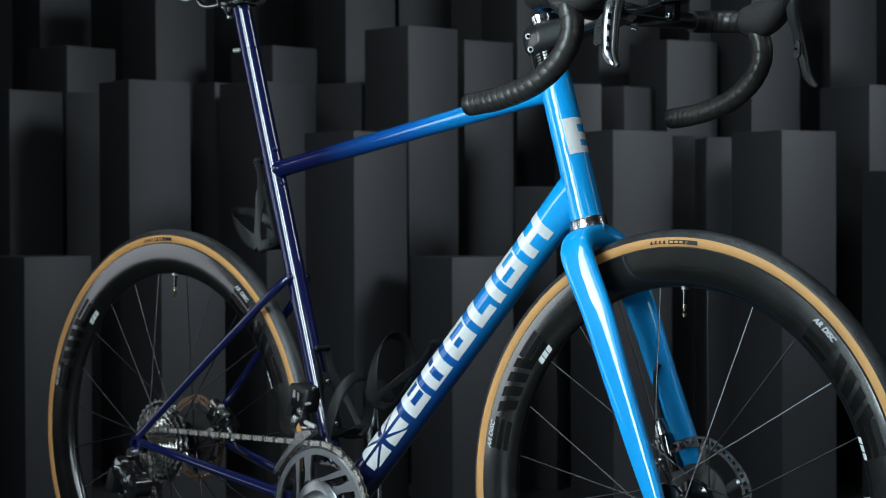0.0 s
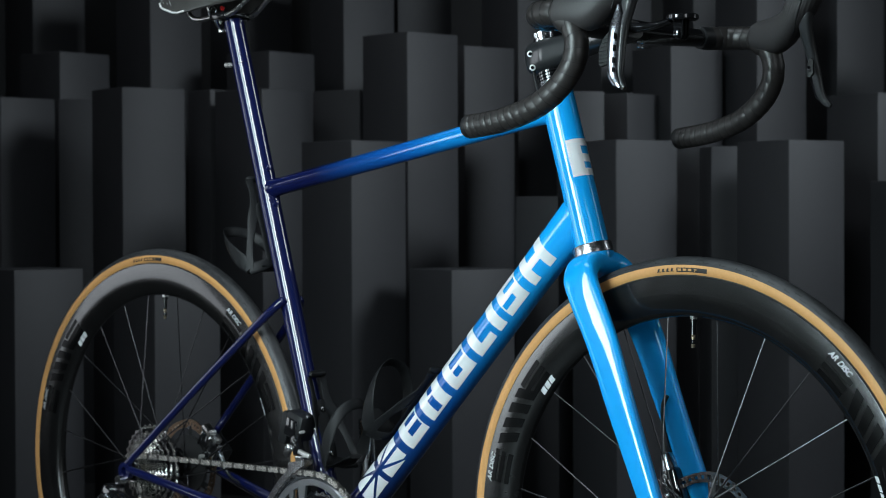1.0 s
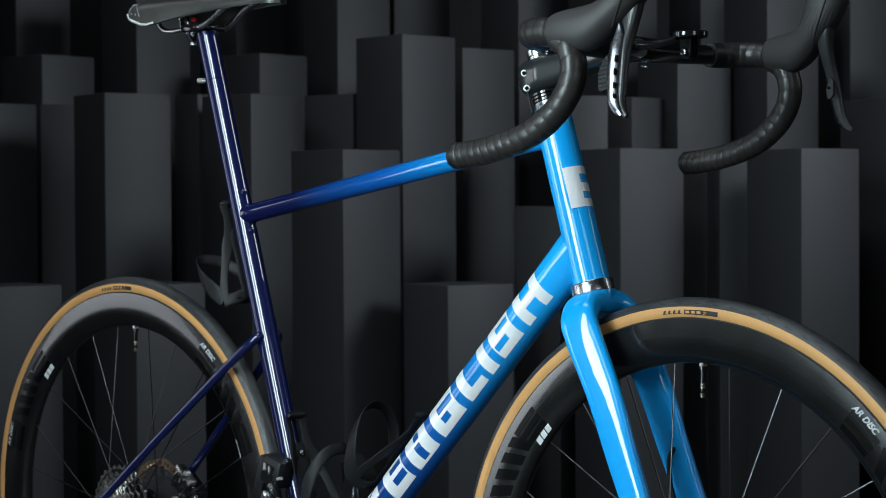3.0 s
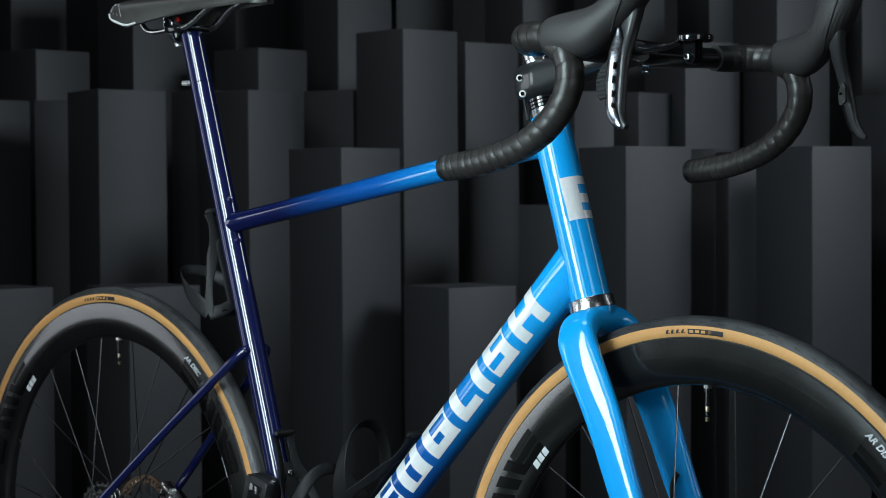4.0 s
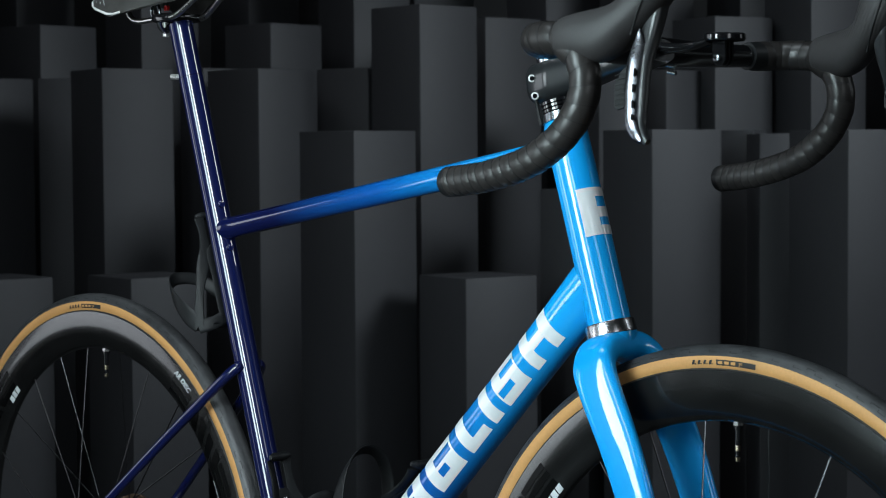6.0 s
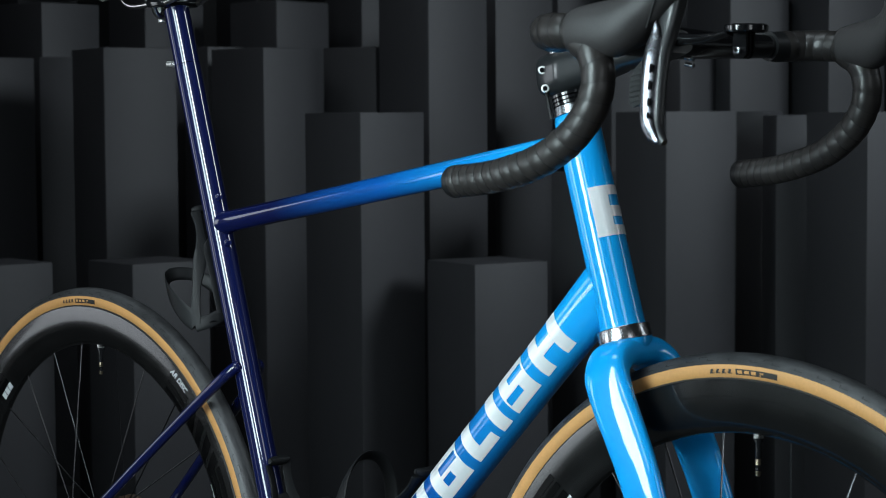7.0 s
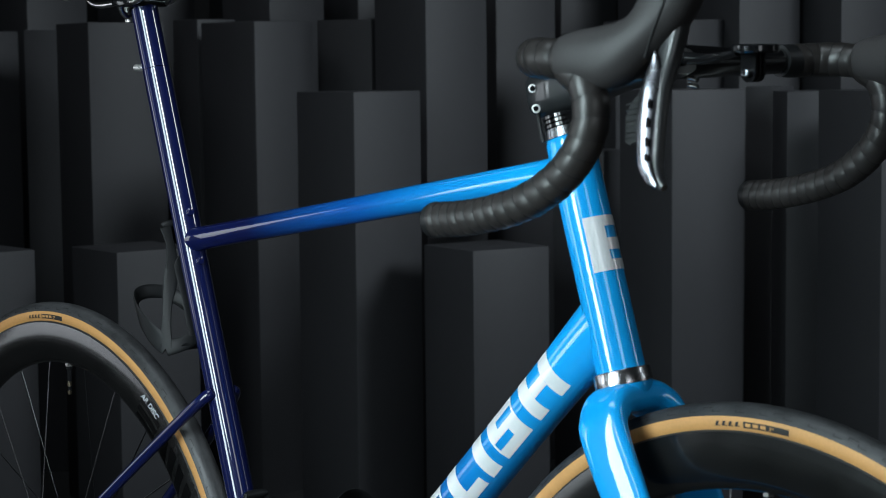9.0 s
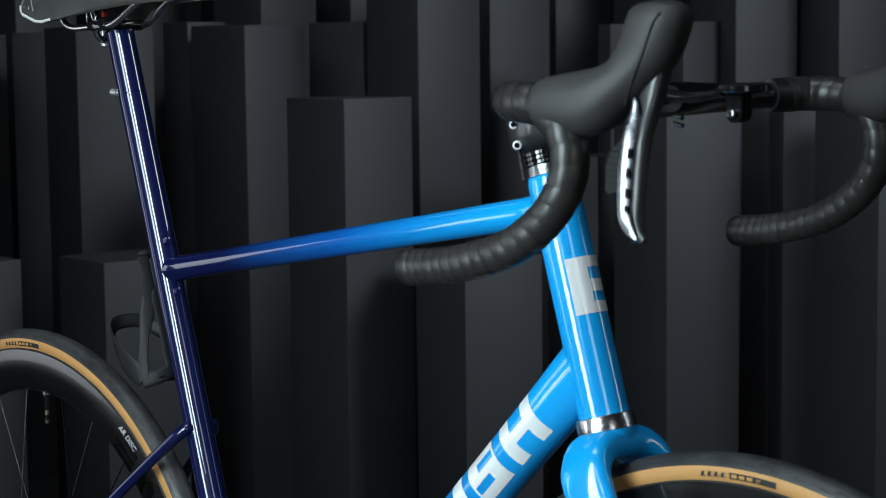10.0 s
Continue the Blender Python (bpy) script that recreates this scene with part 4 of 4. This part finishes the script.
part("red_mark", Shape().lathe([(0.0005, -0.002), (0.0035, -0.002), (0.0035, 0.002), (0.0005, 0.002)], (0.166, -0.011, 1.040), seg=16), RED, saddle, "small red mark")

# seat tube binder bolt and small braze-ons
part("binder_bolt", Shape().sweep([(0.188, 0, 0.9545), (0.172, 0, 0.9555), (0.1715, 0, 0.9555), (0.161, 0, 0.9560), (0.1605, 0, 0.9560)], [0.0020, 0.0020, 0.0036, 0.0036, 0.0024], 16), BOLT, bicycle, "silver binder bolt")
for z in (0.800, 0.748):
    p = seat(z) + Vector((0.0155, -0.004, 0))
    part("bottle_boss", Shape().sweep([p, p + Vector((0.003, -0.001, 0.001)), p + Vector((0.0035, -0.001, 0.001))], [0.0045, 0.0042, 0.002], 12), PAINT, bicycle)


# ---------------------------------------------------------------- bottle cages
def bottle_cage(origin, along, away):
    """A moulded cage of thin bands round a bottle: two straps from foot to lip, a bolted plate, a hoop and a foot."""
    A, U = Vector(along).normalized(), Vector(away).normalized()
    W = A.cross(U)
    o = Vector(origin)
    R, M = 0.0375, 0.0405

    def at(phi, s, out=0.0):
        r = R + out
        return o + U * (M - r * math.cos(radians(phi))) + A * s + W * (r * math.sin(radians(phi)))

    def band(path, thick=0.0016, n=6):
        """path: (degrees round the bottle, height, half width)"""
        keys = spline([(p / 100, h, w) for p, h, w in path], n)
        pts = [at(k.x * 100, k.y) for k in keys]
        rings = []
        for i, p in enumerate(pts):
            d = (pts[min(i + 1, len(pts) - 1)] - pts[max(i - 1, 0)]).normalized()
            er = (p - (o + U * M + A * (p - o).dot(A))).normalized()
            er = (er - d * er.dot(d)).normalized()
            side = d.cross(er)
            ring = []
            for k in range(12):
                c, q = math.cos(2 * math.pi * k / 12), math.sin(2 * math.pi * k / 12)
                ring.append(p + side * 1.12 * keys[i].z * c + er * thick * math.copysign(abs(q) ** 0.7, q))
            rings.append(ring)
        return Shape().ring_strip(rings)

    cage = part("bottle_cage", band([(0, 0.004, 0.0100), (0, 0.020, 0.0110), (0, 0.045, 0.0105), (0, 0.080, 0.0120), (0, 0.092, 0.0060)], 0.0022), CAGE, bicycle, "matte black moulded bottle cage")
    for k in (-1, 1):
        part("strap", band([(58 * k, -0.004, 0.0075), (52 * k, 0.016, 0.0052), (42 * k, 0.042, 0.0048), (29 * k, 0.068, 0.0072), (20 * k, 0.088, 0.0060), (18 * k, 0.108, 0.0046), (20 * k, 0.126, 0.0058)]), CAGE, cage)
        part("web", band([(0, 0.080, 0.0070), (12 * k, 0.078, 0.0090), (26 * k, 0.074, 0.0070)]), CAGE, cage)
        part("web", band([(0, 0.004, 0.0070), (30 * k, -0.003, 0.0070), (58 * k, -0.004, 0.0080)]), CAGE, cage)
    part("hoop", band([(56, -0.003, 0.0085), (72, 0.009, 0.0092), (92, 0.026, 0.0086), (118, 0.047, 0.0072), (147, 0.064, 0.0068), (180, 0.069, 0.0070), (213, 0.064, 0.0068), (242, 0.047, 0.0072), (268, 0.026, 0.0086), (288, 0.009, 0.0092), (304, -0.003, 0.0085)]), CAGE, cage)
    shelf = [o + U * (0.004 + 0.050 * k / 5) - A * (0.004 + 0.003 * math.sin(k)) for k in range(6)]
    part("foot", Shape().sweep(shelf, [(0.0016, 0.0200), (0.0016, 0.0230), (0.0016, 0.0230), (0.0016, 0.0200), (0.0018, 0.0150), (0.0030, 0.0110)], 16, up=W, power=0.7), CAGE, cage)
    lip = [at(f, 0.129, -0.004) for f in (-26, -18, -9, 0, 9, 18, 26)]
    part("lip", Shape().sweep(lip, [0.0025, 0.0046, 0.0052, 0.0054, 0.0052, 0.0046, 0.0025], 14, up=A), CAGE, cage)
    for q in (0.014, 0.078):
        p = at(0, q)
        part("bolt", Shape().sweep([p, p + U * 0.0035, p + U * 0.0048, p + U * 0.0051], [0.0046, 0.0046, 0.0034, 0.0018], 14), GLOSS_BLACK, cage)
    return cage


ST_A = Vector((-0.3, 0, 1)).normalized()
ST_F = Vector((1, 0, 0.3)).normalized()
bottle_cage(seat(0.668) - ST_F * 0.0165, ST_A, -ST_F)
bottle_cage(seat(0.374) + ST_F * 0.0165, ST_A, ST_F)
bottle_cage(DT0 + DT_A * 0.185 + DT_Q * (DT_R + 0.0005), DT_A, DT_Q)


# ---------------------------------------------------------------- drivetrain
def gear(teeth, r_root, r_tip, y0, y1, c, r_in):
    """A toothed ring."""
    s, n = Shape(), teeth * 4
    rings = []
    for i in range(n):
        a = 2 * math.pi * i / n
        r = (r_root, (r_root + r_tip) / 2, r_tip, (r_root + r_tip) / 2)[i % 4]
        d = Vector((math.cos(a), 0, math.sin(a)))
        rings.append([c + d * r_in + Vector((0, y0, 0)), c + d * r + Vector((0, y0, 0)), c + d * r + Vector((0, y1, 0)), c + d * r_in + Vector((0, y1, 0))])
    return s.ring_strip(rings, True, True, False)


SPROCKET = material("bright_sprocket_steel", (0.70, 0.69, 0.67), rough=0.22, metal=1.0, grain=0.4, grain_size=300)
cassette = part("cassette", Shape().lathe([(0.008, -0.061), (0.015, -0.061), (0.017, -0.058), (0.017, -0.020), (0.008, -0.020)], REAR, seg=32), GLOSS_BLACK, rear_wheel.parent, "steel sprocket cassette")
for i, t in enumerate((10, 11, 12, 13, 14, 15, 17, 19, 21, 24, 28, 33)):
    r = t * 0.0127 / (2 * math.pi)
    y = -0.0575 + 0.00325 * i
    part("sprocket", gear(t, r - 0.0025, r + 0.0022, y - 0.0007, y + 0.0007, REAR, max(r - 0.0048, 0.014)), SPROCKET, cassette)
    part("sprocket_web", Shape().lathe([(0.010, y - 0.0005), (r - 0.0044, y - 0.0005), (r - 0.0044, y + 0.0022), (0.010, y + 0.0022)], REAR, seg=32), GLOSS_BLACK, cassette)

CR = 0.1011
RING = material("satin_grey_alloy", (0.32, 0.335, 0.35), rough=0.33, metal=1.0, grain=0.1, grain_size=120)
crankset = part("crankset", Shape().lathe([(0.006, -0.075), (0.024, -0.074), (0.029, -0.068), (0.034, -0.054), (0.030, -0.040), (0.006, -0.040)], BB, seg=48), RING, bicycle, "grey alloy crankset")
part("chainring", gear(50, CR - 0.0035, CR + 0.0022, -0.0500, -0.0470, BB, 0.0900), GREY_ALLOY, crankset, "grey alloy outer chainring")
part("chainring", gear(37, 0.0725, 0.0765, -0.0420, -0.0395, BB, 0.064), GREY_ALLOY, crankset)
part("chainring_web", Shape().lathe([(0.0840, -0.0475), (0.0840, -0.0520), (0.0850, -0.0530), (0.0935, -0.0530), (0.0955, -0.0505), (0.0910, -0.0465)], BB, seg=96), RING, crankset, "satin grey chainring face")
part("chainring_web", Shape().lathe([(0.0260, -0.0500), (0.0260, -0.0560), (0.0460, -0.0540), (0.0480, -0.0525), (0.0470, -0.0490)], BB, seg=64), RING, crankset)
for k in range(5):
    turn = Matrix.Translation(BB) @ Matrix.Rotation(radians(72 * k), 4, "Y") @ Matrix.Translation(-BB)
    for off, half, t0, t1 in ((-0.0445, 0.0030, -0.016, 0.078), (-0.0225, 0.0052, 0.030, 0.0835)):
        o = [(BB.x + off - half * 1.6, BB.z + t0), (BB.x + off + half * 1.6, BB.z + t0), (BB.x + off + half, BB.z + (t0 + t1) / 2), (BB.x + off + half * 1.6, BB.z + t1), (BB.x + off - half * 1.6, BB.z + t1), (BB.x + off - half, BB.z + (t0 + t1) / 2)]
        part("spider_arm", Shape().plate(o, -0.0529, -0.0490, turn), RING, crankset)
part("inner_web", Shape().lathe([(0.0450, -0.0440), (0.0450, -0.0465), (0.0700, -0.0465), (0.0700, -0.0440)], BB, seg=64), GLOSS_BLACK, crankset)
part("crank_arm", Shape().sweep(spline([(0.408, -0.062, 0.272), (0.414, -0.066, 0.235), (0.428, -0.074, 0.160), (0.437, -0.078, 0.103)], 6), blend([(0.024, 0.011), (0.019, 0.010), (0.015, 0.008), (0.014, 0.008)], 19), 24, power=0.8), GREY_ALLOY, crankset)
part("crank_arm", Shape().sweep(spline([(0.408, 0.055, 0.268), (0.400, 0.064, 0.330), (0.388, 0.072, 0.400), (0.380, 0.076, 0.436)], 6), blend([(0.020, 0.010), (0.016, 0.009), (0.014, 0.008), (0.012, 0.008)], 19), 24, power=0.8), GREY_ALLOY, crankset)

# chain: one link mesh, laid round sprocket, chainring and cage pulleys
route = [Vector((0.0, -0.0505, 0.3630)), Vector((0.402, -0.0488, 0.3705))]
for a in range(88, -93, -6):
    route.append(BB + Vector((CR * math.cos(radians(a)), -0.0488, CR * math.sin(radians(a)))))
route += [Vector((0.10, -0.050, 0.150)), Vector((0.035, -0.0505, 0.140))]
for a in range(-80, -260, -20):
    route.append(Vector((0.030 + 0.021 * math.cos(radians(a)), -0.0505, 0.165 + 0.021 * math.sin(radians(a)))))
route += [Vector((0.012, -0.0505, 0.225))]
for a in range(20, -60, -20):
    route.append(Vector((-0.006 + 0.021 * math.cos(radians(a)), -0.0505, 0.268 - 0.006 + 0.021 * math.sin(radians(a)))))
for a in range(300, 90, -20):
    route.append(REAR + Vector((0.0230 * math.cos(radians(a + 0)), -0.0505, 0.0230 * math.sin(radians(a)))))
lens = [0.0]
for a, b in zip(route, route[1:]):
    lens.append(lens[-1] + (b - a).length)


def on_route(d):
    for i in range(len(route) - 1):
        if lens[i + 1] >= d:
            return route[i].lerp(route[i + 1], (d - lens[i]) / max(lens[i + 1] - lens[i], 1e-9))
    return route[-1]


def link_shape(y):
    o = []
    for i in range(8):
        a = radians(90 + 180 * i / 7)
        o.append((-0.00635 + 0.0041 * math.cos(a), 0.0041 * math.sin(a)))
    o.append((0.0, -0.0029))
    for i in range(8):
        a = radians(-90 + 180 * i / 7)
        o.append((0.00635 + 0.0041 * math.cos(a), 0.0041 * math.sin(a)))
    o.append((0.0, 0.0029))
    s = Shape()
    s.plate(o, -y - 0.0005, -y + 0.0005).plate(o, y - 0.0005, y + 0.0005)
    for x in (-0.00635, 0.00635):
        s.sweep([(x, -y - 0.0009, 0), (x, y + 0.0009, 0)], 0.0019, 8)
    return s


chain = None
pieces = {}
count = int(lens[-1] / 0.0127)
for i in range(count):
    a, b = on_route(i * 0.0127), on_route(i * 0.0127 + 0.0127)
    d = (b - a).normalized()
    y = Vector((0, 1, 0))
    z = d.cross(y).normalized()
    m = Matrix(((d.x, y.x, z.x, (a.x + b.x) / 2), (d.y, y.y, z.y, (a.y + b.y) / 2), (d.z, y.z, z.z, (a.z + b.z) / 2), (0, 0, 0, 1)))
    odd = i % 2
    if odd not in pieces:
        ob = part("link", link_shape(0.0026 if odd else 0.0018), CHAIN if odd else INNER_LINK)
        pieces[odd] = ob.data
    else:
        ob = new("link", pieces[odd])
    if chain is None:
        ob.name = "chain"
        chain = ob
        ob.parent = bicycle
        tagged(ob, "silver steel roller chain")
        ob.matrix_world = m
        base = m.copy()
    else:
        ob.parent = chain
        ob.matrix_parent_inverse = base.inverted()
        ob.matrix_basis = m

# front changer on the seat tube
fd = part("front_changer", Shape().box((0.352, -0.026, 0.432), (0.036, 0.030, 0.040), 0.007, pose(0, 0, 0, 0, 17, 0).to_3x3()), MATTE_BLACK, bicycle, "black front derailleur")
part("battery", Shape().box((0.327, -0.022, 0.428), (0.018, 0.026, 0.048), 0.004, pose(0, 0, 0, 0, 17, 0).to_3x3()), MATTE_BLACK, fd)
part("pivot_arm", Shape().box((0.362, -0.040, 0.406), (0.016, 0.012, 0.028), 0.003, pose(0, 0, 0, 0, -20, 0).to_3x3()), GLOSS_BLACK, fd)
part("pivot_arm", Shape().box((0.350, -0.046, 0.398), (0.012, 0.006, 0.020), 0.002, pose(0, 0, 0, 0, 35, 0).to_3x3()), CHROME, fd)
fo = [(0.362, 0.383), (0.395, 0.3895), (0.398, 0.3845), (0.368, 0.3665), (0.345, 0.3480), (0.320, 0.3200), (0.3125, 0.3205), (0.322, 0.3360), (0.343, 0.3585), (0.3605, 0.3730)]
part("cage_plate", Shape().plate(fo, -0.0570, -0.0555), CHROME, fd, "grey steel chain guide plate")
part("cage_plate", Shape().plate(fo, -0.0420, -0.0405), GREY_ALLOY, fd)
part("cage_bridge", Shape().box((0.380, -0.048, 0.391), (0.014, 0.014, 0.004), 0.001), CHROME, fd)
part("face_plate", Shape().box((0.350, -0.0415, 0.430), (0.022, 0.004, 0.026), 0.0018, pose(0, 0, 0, 0, 17, 0).to_3x3()), GLOSS_BLACK, fd)
part("link_arm", Shape().box((0.358, -0.0425, 0.408), (0.022, 0.005, 0.007), 0.0015, pose(0, 0, 0, 0, -35, 0).to_3x3()), GLOSS_BLACK, fd)
part("link_arm", Shape().box((0.384, -0.0460, 0.396), (0.024, 0.006, 0.006), 0.0015, pose(0, 0, 0, 0, 14, 0).to_3x3()), BOLT, fd)
part("stop_screw", Shape().sweep([(0.366, -0.038, 0.424), (0.376, -0.040, 0.426)], 0.0022, 10), BOLT, fd)
for x, y, z in ((0.346, -0.0415, 0.438), (0.364, -0.0465, 0.412), (0.350, -0.0495, 0.402), (0.372, -0.030, 0.446)):
    part("bolt", Shape().sweep([(x, y + 0.003, z), (x, y - 0.0015, z)], 0.0032, 12), CHROME, fd)

# rear changer below the dropout
rd = part("rear_changer", Shape().box((-0.012, -0.082, 0.296), (0.058, 0.026, 0.034), 0.009, pose(0, 0, 0, 0, 24, 0).to_3x3()), GLOSS_BLACK, bicycle, "black rear derailleur")
part("battery", Shape().box((-0.044, -0.080, 0.280), (0.020, 0.026, 0.040), 0.005, pose(0, 0, 0, 0, 20, 0).to_3x3()), MATTE_BLACK, rd)
part("knuckle", Shape().sweep([(0.014, -0.064, 0.276), (0.014, -0.066, 0.276), (0.014, -0.096, 0.276), (0.014, -0.0985, 0.276)], [0.015, 0.019, 0.019, 0.015], 28), GLOSS_BLACK, rd)
part("knuckle", Shape().sweep([(-0.018, -0.066, 0.308), (-0.018, -0.068, 0.308), (-0.018, -0.090, 0.308), (-0.018, -0.093, 0.308)], [0.009, 0.012, 0.012, 0.009], 24), GLOSS_BLACK, rd)
part("link_arm", Shape().box((0.000, -0.096, 0.290), (0.046, 0.006, 0.012), 0.0025, pose(0, 0, 0, 0, 40, 0).to_3x3()), GREY_ALLOY, rd)
part("edge_strip", Shape().sweep([(-0.052, -0.088, 0.292), (-0.058, -0.088, 0.266)], 0.0014, 8), CHROME, rd)
part("hanger_bolt", Shape().sweep([(-0.006, -0.070, 0.326), (-0.006, -0.082, 0.326)], 0.0075, 20), CHROME, rd)
for x, z in ((-0.006, 0.262), (0.030, 0.165)):
    part("pulley", gear(14, 0.0190, 0.0225, -0.0515, -0.0490, Vector((x, 0, z)), 0.006), GLOSS_BLACK, rd)
po = [(-0.020, 0.268), (-0.006, 0.280), (0.010, 0.270), (0.044, 0.172), (0.040, 0.150), (0.022, 0.146), (0.012, 0.158), (-0.012, 0.240)]
part("pulley_cage", Shape().plate(po, -0.0580, -0.0565), GREY_ALLOY, rd)
part("pulley_cage", Shape().plate(po, -0.0450, -0.0435), GREY_ALLOY, rd)
for x, z in ((-0.018, 0.303), (-0.008, 0.262), (0.004, 0.284)):
    part("bolt", Shape().sweep([(x, -0.094, z), (x, -0.1035, z)], 0.0045, 14), CHROME, rd)

# brake calipers
TILT = pose(0, 0, 0, 0, 38, 0).to_3x3()


def caliper_box(name, x, y, z, size, bevel, mat, parent, label=""):
    return part(name, Shape().box((x, y, z), size, bevel, TILT), mat, parent, label)


rc = caliper_box("rear_caliper", 0.058, 0.060, 0.372, (0.050, 0.030, 0.026), 0.006, GLOSS_BLACK, bicycle, "black and polished silver rear brake caliper")
for dx, dz in ((-0.016, 0.016), (0.002, 0.004), (0.019, -0.009)):
    caliper_box("caliper_fin", 0.060 + dx, 0.0435, 0.372 + dz, (0.007, 0.006, 0.034), 0.0022, CHROME, rc, "polished silver fin")
caliper_box("caliper_cover", 0.064, 0.046, 0.392, (0.040, 0.016, 0.010), 0.003, STEEL, rc, "polished silver cover")
caliper_box("caliper_foot", 0.052, 0.048, 0.350, (0.030, 0.012, 0.009), 0.003, GREY_ALLOY, rc)
part("caliper_cap", Shape().sweep([(0.070, 0.043, 0.381), (0.070, 0.039, 0.381), (0.070, 0.0375, 0.381)], [0.0085, 0.0085, 0.0060], 24), CHROME, rc)
part("banjo", Shape().sweep([(0.080, 0.050, 0.362), (0.094, 0.048, 0.340)], 0.0048, 16), GREY_ALLOY, rc)
part("hose", Shape().sweep(spline([(0.093, 0.048, 0.342), (0.110, 0.050, 0.326), (0.150, 0.054, 0.315), (0.220, 0.046, 0.300)], 6), 0.0024, 10), MATTE_BLACK, rc)
for x, z in ((0.074, 0.396), (0.046, 0.356), (0.058, 0.347)):
    part("bolt", Shape().sweep([(x, 0.044, z), (x, 0.0365, z)], 0.0036, 12), BOLT, rc)
fc = part("front_caliper", Shape().sweep(spline([(0.972, 0.046, 0.374), (0.966, 0.045, 0.400), (0.958, 0.043, 0.426), (0.955, 0.042, 0.438)], 5), blend([(0.012, 0.015), (0.014, 0.015), (0.010, 0.011), (0.006, 0.007)], 16), 20, power=0.75).moved(STEER), GREY_ALLOY, bicycle, "dark polished front brake caliper")
part("caliper_body", Shape().box((0.974, 0.044, 0.396), (0.020, 0.030, 0.050), 0.005, pose(0, 0, 0, 0, -20, 0).to_3x3()).moved(STEER), GLOSS_BLACK, fc)
part("boot", Shape().sweep([(0.9545, 0.042, 0.436), (0.9545, 0.042, 0.441), (0.954, 0.0415, 0.443), (0.953, 0.040, 0.462)], [0.0072, 0.0072, 0.0062, 0.0036], 16).moved(STEER), MATTE_BLACK, fc)
part("hose", Shape().sweep(spline([(0.953, 0.040, 0.460), (0.952, 0.038, 0.478), (0.954, 0.036, 0.496), (0.960, 0.036, 0.508)], 5), 0.0028, 12).moved(STEER), MATTE_BLACK, fc)
for z in (0.385, 0.410):
    part("bolt", Shape().sweep([(0.964, 0.030, z), (0.964, 0.0255, z)], 0.0038, 12).moved(STEER), CHROME, fc)
part("axle", Shape().sweep([(1.0205, -0.062, 0.34), (1.0205, 0.066, 0.34)], 0.0065, 20).moved(STEER), GLOSS_BLACK, bicycle)
